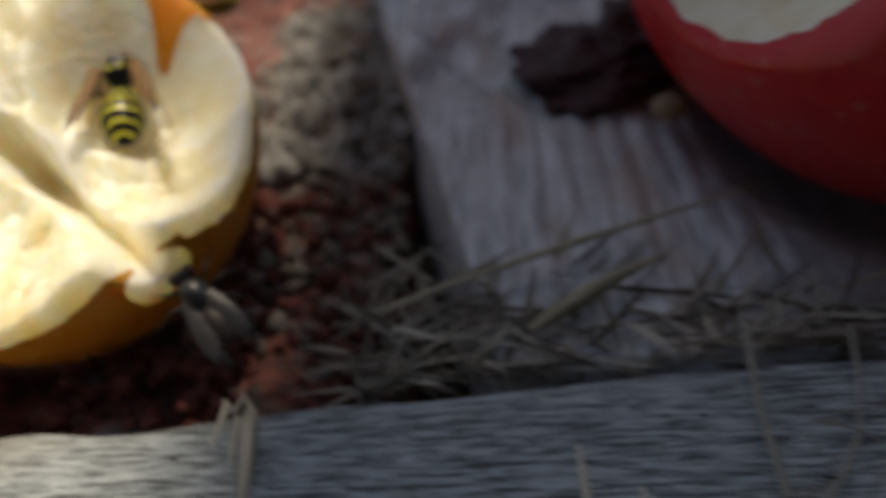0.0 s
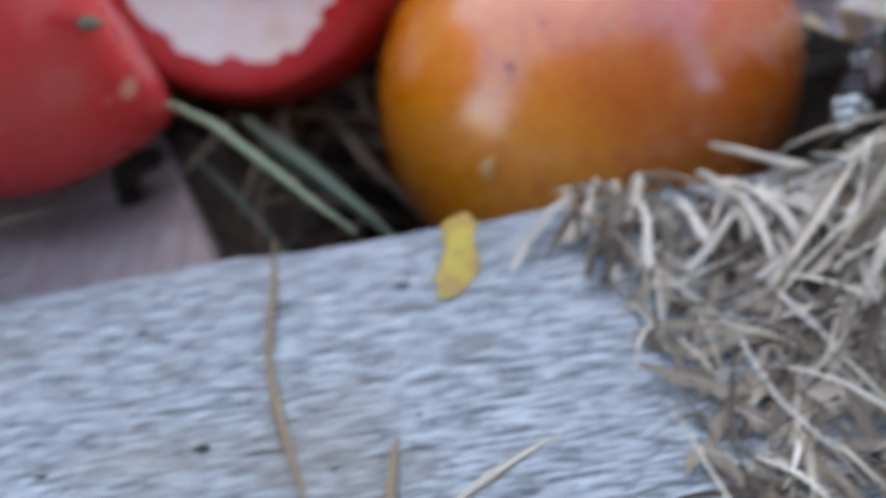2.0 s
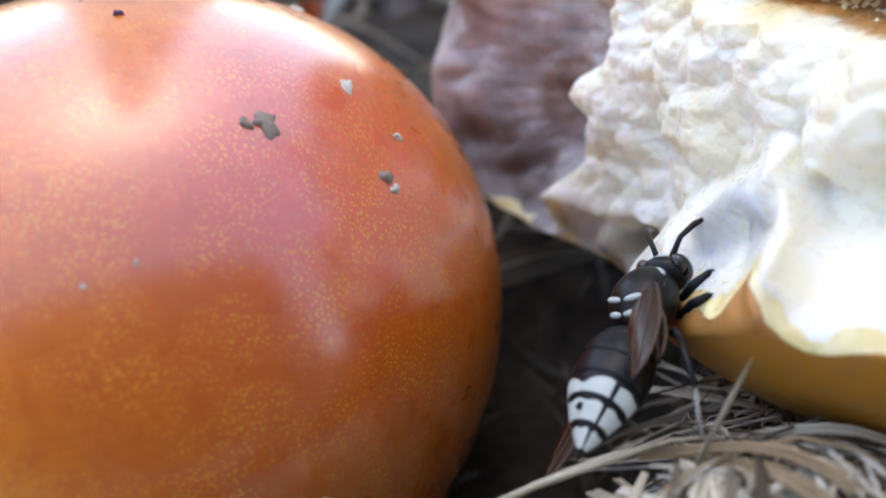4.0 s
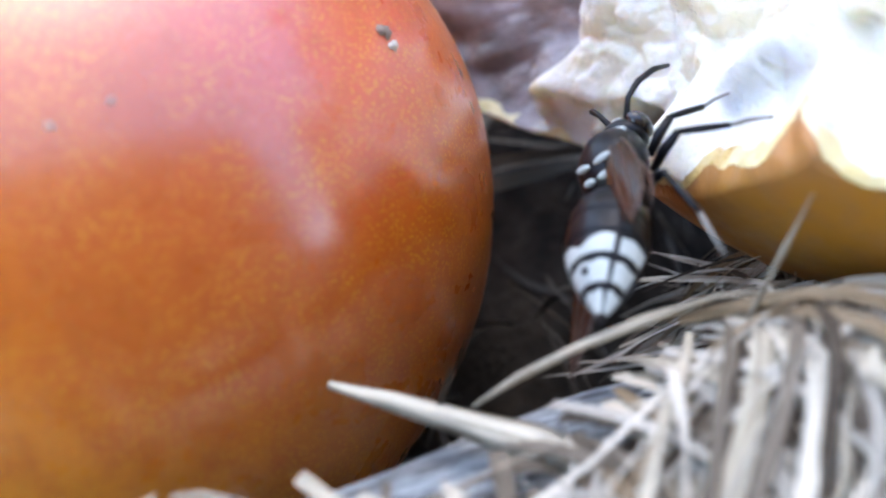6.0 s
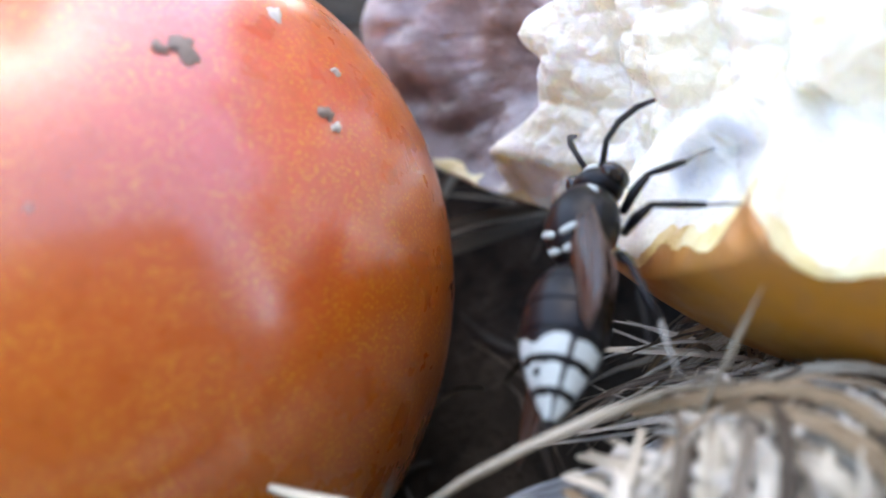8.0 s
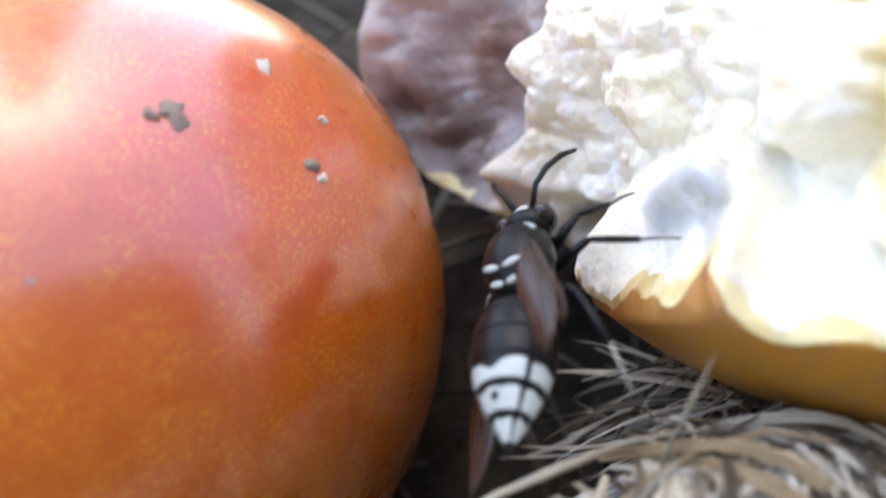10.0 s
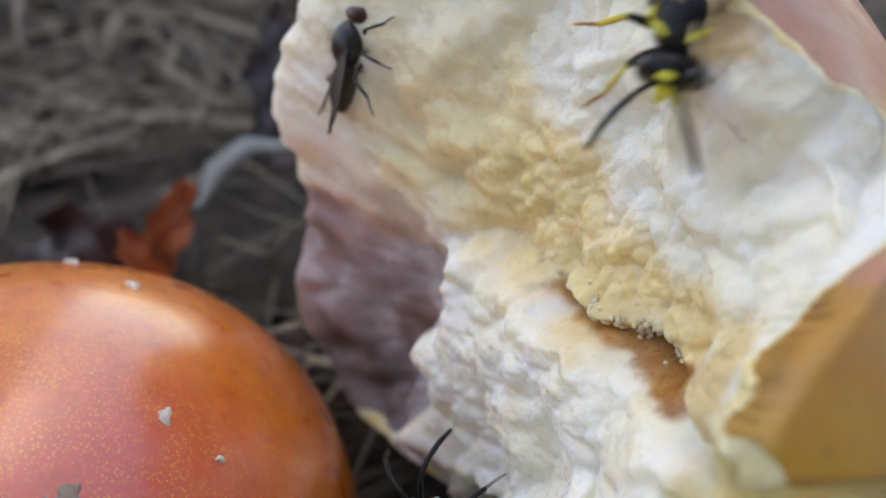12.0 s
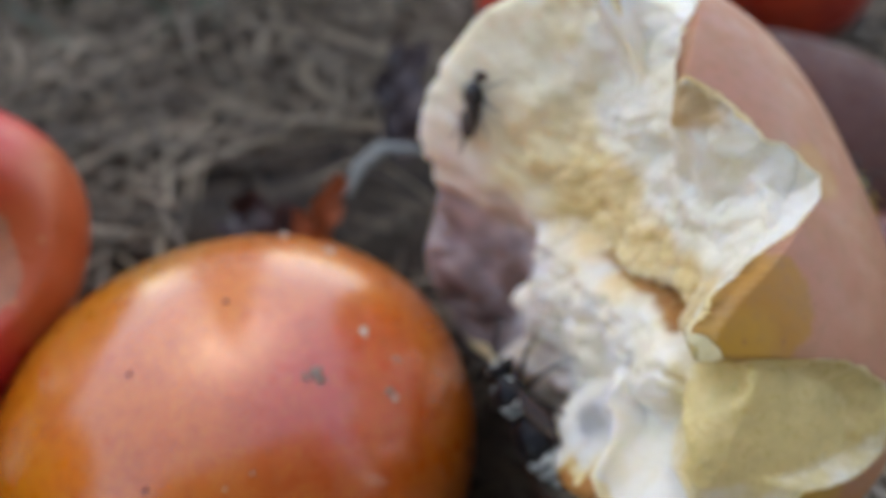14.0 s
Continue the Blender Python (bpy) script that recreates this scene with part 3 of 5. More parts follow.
def parted(v, f, g):
    """Cut a mesh along the line where g is 0: its points with those of the cut added, the faces under 0 and those over 0."""
    under, over, points, known = [], [], v.tolist(), {}
    g = g.tolist()
    for face in f:
        up = [g[k] > 0 for k in face]
        if all(up):
            over.append(face)
        elif not any(up):
            under.append(face)
        else:
            low, high = [], []
            for a, b in zip(face, face[1:] + face[:1]):
                (high if g[a] > 0 else low).append(a)
                if (g[a] > 0) != (g[b] > 0):
                    key = (min(a, b), max(a, b))
                    if key not in known:
                        t = g[key[0]] / (g[key[0]] - g[key[1]])
                        known[key] = len(points)
                        points.append([p + t * (q - p) for p, q in zip(points[key[0]], points[key[1]])])
                    low.append(known[key])
                    high.append(known[key])
            under.append(low)
            over.append(high)
    return np.array(points), under, over


def used_only(v, faces):
    """The points that the faces use, and the faces on them."""
    keep = sorted({k for face in faces for k in face})
    place = {k: i for i, k in enumerate(keep)}
    return v[keep], [[place[k] for k in face] for face in faces]


def apple(label, category, centre, radii, turn, skin, flesh=None, group="fallen apples", base=None, rim=None, **shape):
    v, f, torn = apple_shape(centre, radii, turn, **shape)
    ob = thing("apple", label, category, (centre[0], centre[1], float(v[:, 2].min()) if base is None else base[2]), group)
    count = len(v)
    v, whole, broken = parted(v, f.tolist(), torn)
    edge = []
    if rim is not None:
        wide = rim[1] * (1 + 0.7 * rough(v[:count] * 0.3, 1.5, 91, 2))
        g = np.concatenate([torn - wide, np.full(len(v) - count, -1.0)])
        v, edge, broken = parted(v, broken, g)
    for name, faces, mat in (("skin", whole, skin), ("flesh", broken, flesh), ("torn_rim", edge, rim and rim[0])):
        if len(faces):
            mesh_object(name, *used_only(v, faces), mat, ob)
    return ob


def blister(name, parent, place, normal, radius, mat, label="", seed=0, thick=0.35, n=26):
    """A thin ragged patch that lies on a rounded surface."""
    rng = np.random.default_rng(seed)
    nrm = np.asarray(normal, float) / np.linalg.norm(normal)
    s = np.cross(nrm, (0.3, 0.5, 0.81))
    s /= np.linalg.norm(s)
    u = np.cross(nrm, s)
    a = np.linspace(0, 2 * np.pi, n, endpoint=False)
    out = radius * (0.85 + sum(h * np.sin(m * a + rng.uniform(0, 6)) for m, h in ((2, 0.22), (3, 0.16), (5, 0.12), (8, 0.08))))
    place = np.asarray(place, float)
    rings = [place + np.outer(np.cos(a) * out, s) + np.outer(np.sin(a) * out, u) - nrm * 0.25,
             place + np.outer(np.cos(a) * out * 0.7, s) + np.outer(np.sin(a) * out * 0.7, u) + nrm * thick * rng.uniform(0.5, 1.2, (n, 1)),
             (place + nrm * thick)[None]]
    faces = [[k, (k + 1) % n, n + (k + 1) % n, n + k] for k in range(n)] + [[n + k, n + (k + 1) % n, 2 * n] for k in range(n)]
    return mesh_object(name, np.concatenate(rings), faces, mat, parent, label)


def on_ellipsoid(centre, radii, turn, way):
    """The place and normal of an ellipsoid towards a way from its centre."""
    way = np.asarray(way, float)
    m = turned(turn)
    inv = m / np.asarray(radii)
    p = way / np.linalg.norm(way @ inv)
    n = inv @ (inv.T @ p)
    return np.asarray(centre) + p, n / np.linalg.norm(n)


def build_orange_apple():
    c, r, w = np.array([181.9, 135.2, -17.8]), (49.0, 41.5, 47.0), (0.83, -1.17, -0.06)
    base = c + (0, 0, -47)
    z = lambda x, y, h: tuple(np.array([x, y, h]) - base)
    skin = skin_paint("orange apple skin", (0.66, 0.142, 0.003), (0.70, 0.18, 0.004), (0.57, 0.085, 0.002),
                      zones=[(z(140, 122, 0), 12, 26, 4, (0.68, 0.25, 0.005), 0.9), (z(166, 94, -14), 12, 20, 4, (0.74, 0.26, 0.006), 0.9), (z(160, 165, 18), 20, 20, 5, (0.52, 0.21, 0.006), 0.85),
                             # red by the scab: blush with pink sky sheen mixed into the colour
                             (z(192, 93, -8), 5, 16, 5, (0.52, 0.165, 0.004), 0.7), (z(199, 112, 20), 8, 17, 5, (0.60, 0.060, 0.025), 0.9), (z(186, 97, 12), 6, 15, 5, (0.46, 0.075, 0.003), 0.75),
                             (z(212, 108, -2), 8, 16, 5, (0.44, 0.090, 0.004), 0.7)],
                      gloss=0.30, fleck=(0.80, 0.37, 0.02), flecks=0.10, pores=0.9, shine=0.35, mottle=0.4, wax=0.85, grain=0.8)
    ob = apple("glossy orange apple with a red blush and grey scabs, whole", "apple", c, r, w, skin, base=base, size=(170, 120), seed=2, sag=0.006, tall=[((-0.9, -0.3, -0.3), -0.10, 3)])
    scab = plain("grey scab", (0.26, 0.20, 0.16), 0.9, 0.2, 0.6, 0.5)
    white = plain("flaked white skin", (0.62, 0.56, 0.48), 0.7, 0.3, 0.3, 0.8)
    purple = plain("purple speck", (0.10, 0.035, 0.07), 0.6, 0.3)
    for k, (name, place, size, mat) in enumerate((("scab", (195.3, 114.9, 24.2), 1.5, scab), ("scab", (193.5, 114.6, 24.7), 0.7, scab), ("scab", (206, 113, 18.2), 0.9, scab), ("flake", (206.6, 112.2, 17.3), 0.6, white),
                                                  ("flake", (205, 122.1, 23.5), 1.0, white), ("flake", (205.5, 144.9, 21.7), 1.0, white), ("flake", (209, 118.1, 19.4), 0.5, white), ("flake", (199.2, 156.3, 18.2), 0.9, white),
                                                  ("speck", (161.5, 104.1, 13.1), 0.7, purple), ("speck", (168.2, 106.9, 18.9), 0.5, purple), ("speck", (169.1, 123.2, 25.2), 0.5, purple), ("speck", (185, 130.4, 28.8), 0.5, purple),
                                                  ("flake", (178.8, 103.4, 18.9), 0.35, white), ("flake", (182.8, 104.8, 19), 0.3, white), ("flake", (156.6, 97.7, -3.6), 2.0, plain("faded skin", (0.60, 0.33, 0.12), 0.5, 0.4)))):
        p, n = on_ellipsoid(c, r, w, np.array(place) - c)
        blister(name, ob, p, n, size, mat, seed=k, thick=0.18)


def build_red_apple():
    c, r, w = np.array([70.8, 148.5, 28.6]), (47.0, 60.0, 40.6), (0.08, 0.74, -0.06)
    base = c + (0, 0, -43)
    z = lambda x, y, h: tuple(np.array([x, y, h]) - base)
    skin = skin_paint("red apple skin", (0.58, 0.020, 0.022), (0.50, 0.015, 0.020), (0.62, 0.055, 0.032),
                      zones=[(z(98, 105, 8), 8, 26, 6, (0.56, 0.045, 0.04), 0.75), (z(60, 95, 60), 8, 26, 5, (0.52, 0.06, 0.02), 0.7), (z(86, 96, 20), 3, 12, 6, (0.46, 0.10, 0.06), 0.3), (z(92, 98, 22), 1.5, 3, 3, (0.50, 0.12, 0.08), 0.3), (z(99, 106, 16), 0.8, 2, 2, (0.62, 0.36, 0.22), 0.7)],
                      gloss=0.32, fleck=(0.56, 0.26, 0.18), flecks=0.5, pores=5.0, shine=0.4)
    flesh = flesh_paint("white apple flesh", (0.90, 0.82, 0.66), (0.84, 0.72, 0.50), (0.55, 0.36, 0.15))
    ob = apple("dark red apple with pale dots and one small bite", "apple", c, r, w, skin, flesh, base=base, bites=[((30, 107, 54), 29.5)], flats=[((0.888, 0.377, 0.262), 10.5)], lump=(0.8, 6), size=(220, 150), seed=5, sag=0.01)
    fibre = plain("thin dry fibre", (0.35, 0.16, 0.09), 0.7, 0.3)
    line = []
    for k, s in enumerate(np.linspace(0, 1, 12)):
        way = np.array([62 - 3 * s + 2.6 * math.sin(7 * s), 84 - 4 * s, 62 - 40 * s]) - c
        p, n = on_ellipsoid(c, r, w, way)
        line.append(p + n * 0.25)
    tagged(tube("dry_fibre", line, 0.16, fibre, None, sides=5), "thin dry plant fibre stuck to the red apple", "plant fibre")
    tube("stalk", [(92, 124, 17), (94.5, 117, 21.5), (96.9, 109.5, 26), (98.2, 103, 30), (99, 97.5, 33)], [1.0, 0.8, 0.75, 0.95, 1.2], plain("grey-green stalk", (0.15, 0.15, 0.10), 0.8, 0.2), ob, "short grey-green stalk")


def build_second_red_apple():
    c = np.array([116.0, 173.0, 10.0])
    base = c + (0, 0, -34)
    z = lambda x, y, h: tuple(np.array([x, y, h]) - base)
    skin = skin_paint("second red apple skin", (0.58, 0.035, 0.03), (0.50, 0.025, 0.03), (0.62, 0.075, 0.045), gloss=0.32, flecks=0.4, pores=6,
                      zones=[(z(164, 168, 14), 16, 12, 5, (0.50, 0.11, 0.03), 0.9)])
    flesh = flesh_paint("cream bitten flesh", (0.92, 0.88, 0.78), (0.90, 0.82, 0.66), (0.78, 0.60, 0.34),
                        zones=[(z(150, 158, 22), 11, 4, 5, (0.48, 0.13, 0.03), 0.9), (z(139, 155, 16), 5, 3, 3, (0.30, 0.12, 0.10), 0.7)], ochre_from=0.6)
    apple("red apple with a wide cream bite and a rotten orange side", "apple", c, (39.5, 39.0, 37.0), (0.05, 0, 0.1), skin, flesh,
          base=base, bites=[((109, 126, 25), 35), ((148, 150, 34), 17)], tall=[((0.94, 0.2, 0.27), 0.30, 5)], lump=(1.0, 6), size=(170, 120), seed=8)


EATEN = np.array([251.3, 115.1, 30.8])


def build_eaten_apple():
    c, star = EATEN, EATEN + (11.0, -3.1, -3.8)

    def step(v, soft):
        return 1 / (1 + np.exp(-np.clip(v / soft, -40, 40)))

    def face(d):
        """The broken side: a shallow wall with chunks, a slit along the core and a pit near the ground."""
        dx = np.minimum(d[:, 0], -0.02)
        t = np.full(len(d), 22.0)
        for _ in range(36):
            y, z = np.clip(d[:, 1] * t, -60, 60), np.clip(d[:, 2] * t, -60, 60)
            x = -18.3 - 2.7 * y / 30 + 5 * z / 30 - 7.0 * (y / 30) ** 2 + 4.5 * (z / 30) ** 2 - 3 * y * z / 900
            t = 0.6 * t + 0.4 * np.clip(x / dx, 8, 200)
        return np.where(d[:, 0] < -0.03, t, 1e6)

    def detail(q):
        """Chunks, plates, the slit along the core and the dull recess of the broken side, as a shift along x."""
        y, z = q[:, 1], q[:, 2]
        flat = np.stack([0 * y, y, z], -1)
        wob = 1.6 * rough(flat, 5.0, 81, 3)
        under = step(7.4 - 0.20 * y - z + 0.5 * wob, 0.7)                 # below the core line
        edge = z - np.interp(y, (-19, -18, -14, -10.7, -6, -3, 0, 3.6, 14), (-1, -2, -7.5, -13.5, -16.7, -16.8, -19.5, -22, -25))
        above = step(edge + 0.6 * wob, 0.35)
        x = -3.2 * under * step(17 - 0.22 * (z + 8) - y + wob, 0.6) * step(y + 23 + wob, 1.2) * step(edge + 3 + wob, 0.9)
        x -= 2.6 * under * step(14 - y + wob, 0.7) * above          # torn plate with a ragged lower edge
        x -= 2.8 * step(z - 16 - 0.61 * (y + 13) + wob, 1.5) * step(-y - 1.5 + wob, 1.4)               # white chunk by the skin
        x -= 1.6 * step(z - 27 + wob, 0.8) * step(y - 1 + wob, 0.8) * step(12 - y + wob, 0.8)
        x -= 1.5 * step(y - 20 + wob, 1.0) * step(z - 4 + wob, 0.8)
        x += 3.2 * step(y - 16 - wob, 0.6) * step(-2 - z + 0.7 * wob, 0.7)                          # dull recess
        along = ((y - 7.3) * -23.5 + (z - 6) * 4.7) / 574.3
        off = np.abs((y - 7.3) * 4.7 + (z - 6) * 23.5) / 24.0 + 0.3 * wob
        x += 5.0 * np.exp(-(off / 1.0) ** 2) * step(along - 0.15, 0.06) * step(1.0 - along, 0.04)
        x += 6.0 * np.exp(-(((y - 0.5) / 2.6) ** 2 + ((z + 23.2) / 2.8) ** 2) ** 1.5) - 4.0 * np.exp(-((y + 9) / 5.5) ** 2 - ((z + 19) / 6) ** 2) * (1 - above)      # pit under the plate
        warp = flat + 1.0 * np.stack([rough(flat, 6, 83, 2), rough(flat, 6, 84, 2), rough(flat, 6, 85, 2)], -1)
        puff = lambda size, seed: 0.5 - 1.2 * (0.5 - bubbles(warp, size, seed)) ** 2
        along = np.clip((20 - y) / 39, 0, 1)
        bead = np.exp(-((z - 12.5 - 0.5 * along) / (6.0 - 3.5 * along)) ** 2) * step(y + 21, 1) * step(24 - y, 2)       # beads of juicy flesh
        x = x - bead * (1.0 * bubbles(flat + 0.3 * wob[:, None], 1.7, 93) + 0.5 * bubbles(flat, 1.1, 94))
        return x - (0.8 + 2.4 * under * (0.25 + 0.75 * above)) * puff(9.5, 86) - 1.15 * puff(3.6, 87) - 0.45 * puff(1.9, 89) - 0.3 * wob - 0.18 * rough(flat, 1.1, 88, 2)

    axis, across, upward = np.array([-0.768, -0.555, 0.32]), np.array([-0.585, 0.811, 0.0]), np.array([0.259, 0.187, 0.947])
    reach = np.array([(-180, 56), (-171, 57), (-162, 37), (-147, 35), (-132, 32), (-121, 28), (-113, 28), (-106, 29), (-97, 27), (-91, 24), (-87, 31), (-80, 38), (-72, 52), (-66, 76), (-40, 95), (0, 100), (40, 95),
                      (55, 90), (57, 74), (60, 74), (62, 92), (69, 92), (72, 78), (75, 56), (87, 52), (96, 50), (104, 55), (113, 57), (117, 52), (119, 38), (121, 24), (128, 18), (138, 18), (149, 18), (154, 28), (161, 40), (172, 52), (180, 56)], float)

    def peeled(d):
        """How far the skin is gone round the broken side: over 0 where flesh shows."""
        round_it = np.degrees(np.arctan2(d @ upward, d @ across))
        tilt = np.degrees(np.arccos(np.clip(d @ axis, -1, 1)))
        return np.interp(round_it, reach[:, 0], reach[:, 1]) + 1.5 * rough(d * 30, 4.0, 77, 3) - tilt

    base = c + (0, 0, -38)
    z = lambda x, y, h: tuple(np.array([x, y, h]) + star - base)
    w = lambda x, y, h: tuple(np.array([x - 1.7, y - 4, h + 5]) - base)
    skin = skin_paint("salmon apple skin", (0.42, 0.175, 0.10), (0.44, 0.205, 0.12), (0.38, 0.20, 0.09), gloss=0.45, fleck=(0.28, 0.12, 0.06), flecks=0.4, pores=3.0,
                      zones=[(w(244.6, 88.2, 46), 7.4, 1.2, 3.4, (0.40, 0.19, 0.022), 0.92), (w(243, 87, 43), 4, 2, 3, (0.46, 0.26, 0.04), 0.6), (w(262, 102, 54), 3.5, 2, 4, (0.46, 0.24, 0.07), 0.8),
                             (w(240, 80, 0), 16, 14, 4, (0.46, 0.20, 0.012), 0.95), (w(262, 75, 0), 14, 14, 4, (0.40, 0.145, 0.015), 0.9), (w(247, 78, 24), 7, 5, 4, (0.48, 0.27, 0.02), 0.9),
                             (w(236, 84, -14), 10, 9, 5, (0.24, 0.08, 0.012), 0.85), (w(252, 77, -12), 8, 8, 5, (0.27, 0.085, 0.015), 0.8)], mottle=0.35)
    flat = (0.25, 1, 1)
    slit = [(z(-16.5, 4 - 20 * s, 6.7 + 4 * s), 0.55 + 0.5 * s, 0.6, 0.5, (0.58 - 0.14 * s, 0.29 - 0.12 * s, 0.08 - 0.05 * s), 0.92, (0.25, 0.5, 1)) for s in np.linspace(0, 1, 9)]
    flesh = flesh_paint("torn apple flesh", (0.80, 0.78, 0.70), (0.78, 0.73, 0.56), (0.70, 0.58, 0.30), lumps=6.5, ochre_from=0.60, glow=(0.6, 4.5),
                        zones=[(z(-20, 21, 15), 6, 8, 6, (0.86, 0.70, 0.34), 0.85, flat), (z(-17, 9, 12.5), 5, 6, 4, (0.84, 0.63, 0.26), 0.85, flat), (z(-16, -3, 11.5), 3.5, 4, 3, (0.84, 0.62, 0.25), 0.85, flat), (z(-15, -13, 13.5), 3, 3, 3, (0.82, 0.60, 0.24), 0.85, flat),
                               *slit, (z(-20, -21, 18), 3, 3, 3, (0.70, 0.50, 0.18), 0.8, flat),
                               # mauve recess: browned flesh, its shade mixed into the tone, darkest at the bottom
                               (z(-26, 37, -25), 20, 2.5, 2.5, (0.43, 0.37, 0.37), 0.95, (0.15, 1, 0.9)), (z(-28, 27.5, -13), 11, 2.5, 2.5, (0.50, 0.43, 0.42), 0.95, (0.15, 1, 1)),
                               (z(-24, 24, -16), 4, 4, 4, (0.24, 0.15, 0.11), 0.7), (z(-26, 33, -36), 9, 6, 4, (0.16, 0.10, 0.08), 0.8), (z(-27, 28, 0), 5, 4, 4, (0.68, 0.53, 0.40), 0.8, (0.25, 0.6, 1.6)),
                               # shade of the pit and just below it, painted as dark brown
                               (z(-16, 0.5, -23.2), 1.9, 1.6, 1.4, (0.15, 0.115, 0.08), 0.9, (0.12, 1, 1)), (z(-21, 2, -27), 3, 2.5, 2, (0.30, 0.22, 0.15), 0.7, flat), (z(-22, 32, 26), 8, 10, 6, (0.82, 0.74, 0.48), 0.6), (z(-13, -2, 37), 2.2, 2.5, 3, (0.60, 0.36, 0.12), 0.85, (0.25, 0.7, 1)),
                               (z(-15, -14, 41), 2.2, 2.5, 3, (0.64, 0.46, 0.16), 0.8, (0.25, 0.6, 1)), (z(-19, -31, 40), 2.5, 3, 3, (0.76, 0.68, 0.36), 0.8, (0.25, 1, 0.4)), (z(-24, -36, 14), 10, 6, 5, (0.78, 0.60, 0.22), 0.9, flat)])
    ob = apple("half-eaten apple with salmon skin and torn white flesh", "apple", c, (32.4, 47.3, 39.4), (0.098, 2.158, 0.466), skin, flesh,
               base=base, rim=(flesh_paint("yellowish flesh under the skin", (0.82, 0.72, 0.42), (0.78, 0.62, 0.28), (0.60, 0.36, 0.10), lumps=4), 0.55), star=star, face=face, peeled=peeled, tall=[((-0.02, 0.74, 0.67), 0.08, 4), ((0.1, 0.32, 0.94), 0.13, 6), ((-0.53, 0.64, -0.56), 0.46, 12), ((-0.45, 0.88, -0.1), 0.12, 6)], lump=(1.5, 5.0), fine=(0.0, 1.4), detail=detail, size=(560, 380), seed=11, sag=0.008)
    # juice grains along the core
    rng = np.random.default_rng(31)
    d, f = ball_grid(7, 5)
    vs, fs = [], []
    for k in range(120):
        s = rng.random() ** 0.8
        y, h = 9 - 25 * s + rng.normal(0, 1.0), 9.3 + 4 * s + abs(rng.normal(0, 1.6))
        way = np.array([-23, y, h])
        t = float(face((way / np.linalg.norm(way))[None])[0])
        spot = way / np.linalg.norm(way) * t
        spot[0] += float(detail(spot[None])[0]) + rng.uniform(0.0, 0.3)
        vs.append(d * rng.uniform(0.2, 0.42) * (0.8, 1, 1) + star + spot)
        fs.append(f + k * len(d))
    grain = Paint("juicy flesh grains", 0.3, 0.4)
    grain.set("Base Color", grain.mix(grain.island(), (0.88, 0.76, 0.48), (0.84, 0.64, 0.30))).glow_through(0.5, 3.0, (1, 0.8, 0.4))
    tagged(mesh_object("juice_grain", np.concatenate(vs), np.concatenate(fs), grain.mat, ob), "beads of juicy golden flesh along the core", kind="stuff")


def build_yellow_half():
    c = np.array([-60.6, 111.4, 18.1])
    skin = skin_paint("amber apple skin", (0.66, 0.25, 0.02), (0.64, 0.20, 0.015), (0.68, 0.34, 0.03), gloss=0.3, flecks=0.3, glow=(0.6, 14.0))
    flesh = flesh_paint("sunlit apple flesh", (0.90, 0.87, 0.72), (0.86, 0.76, 0.48), (0.76, 0.54, 0.22), lumps=6, glow=(0.7, 16.0))
    cleft = [((-62 + 22 * k, 110 - 19 * k, 15 - 5 * k), 1.7 + 0.5 * math.sin(9 * k)) for k in np.linspace(0, 1, 16)]
    apple("hollowed yellow apple half with wet torn flesh", "apple", c, (33.2, 33.3, 32.7), (0.02, -0.04, -0.14), skin, flesh, star=(-54, 113, -8), more=3.7,
          bites=[((-41, 66, 137), 121), ((-41.5, 104, 25), 14.2), ((-44, 115, 28), 15.5), ((-63, 82, 40), 30)] + cleft, lump=(2.4, 7), size=(260, 180), seed=14)
    c2 = np.array([-82.0, 180.0, -3.0])
    apple("pinkish bitten apple piece behind the yellow half", "apple", c2, (28, 24, 22), (0, 0, 0.3), skin_paint("dull pink skin", (0.42, 0.20, 0.13), (0.48, 0.26, 0.15), (0.36, 0.14, 0.09), gloss=0.4),
          flesh_paint("browning flesh", (0.66, 0.50, 0.36), (0.58, 0.40, 0.25), (0.40, 0.22, 0.1)), bites=[(c2 + (8, -18, 20), 20)], lump=(1.2, 6), size=(110, 80), seed=17)


def build_far_apples():
    brown = skin_paint("brown rotten skin", (0.085, 0.042, 0.036), (0.12, 0.058, 0.048), (0.06, 0.026, 0.022), gloss=0.6, shine=0.15, flecks=0.3)
    red = skin_paint("far red skin", (0.46, 0.045, 0.015), (0.36, 0.025, 0.015), (0.20, 0.03, 0.02), gloss=0.3, flecks=0.2)
    deep = skin_paint("deep red skin", (0.15, 0.012, 0.010), (0.11, 0.010, 0.010), (0.07, 0.012, 0.010), gloss=0.35, flecks=0.2)
    for label, c, r, mat, seed in (("brown rotten apple sunk into the dead grass", (336, 178, -12), (44, 38, 34), brown, 21), ("bright red apple lying in the dead grass", (326, 266, -3), (38, 36, 34), red, 22),
                                   ("dark red apple sunk in the litter", (318, 124, -16), (26, 30, 26), deep, 23), ("bright red apple lying in the dead grass", (398, 268, 2), (36, 36, 34), red, 24)):
        apple(label, "apple", np.array(c, float), r, (0, 0, 0.4 * seed), mat, size=(90, 60), seed=seed)


build_ground()
build_light_blockers()
build_board()
build_ribbed_wood()
build_pulp()
build_orange_apple()
build_red_apple()
build_second_red_apple()
build_eaten_apple()
build_yellow_half()
build_far_apples()


# ---- grass, straw and litter ----
def mound(x, y):
    """The height of the straw heap over the end of the board."""
    return 1.0 + 8.5 * np.exp(-((x - 225) / 17) ** 2 - ((y - 74) / 11) ** 2) + 2.0 * np.exp(-((x - 235) / 45) ** 2 - ((y - 55) / 30) ** 2)


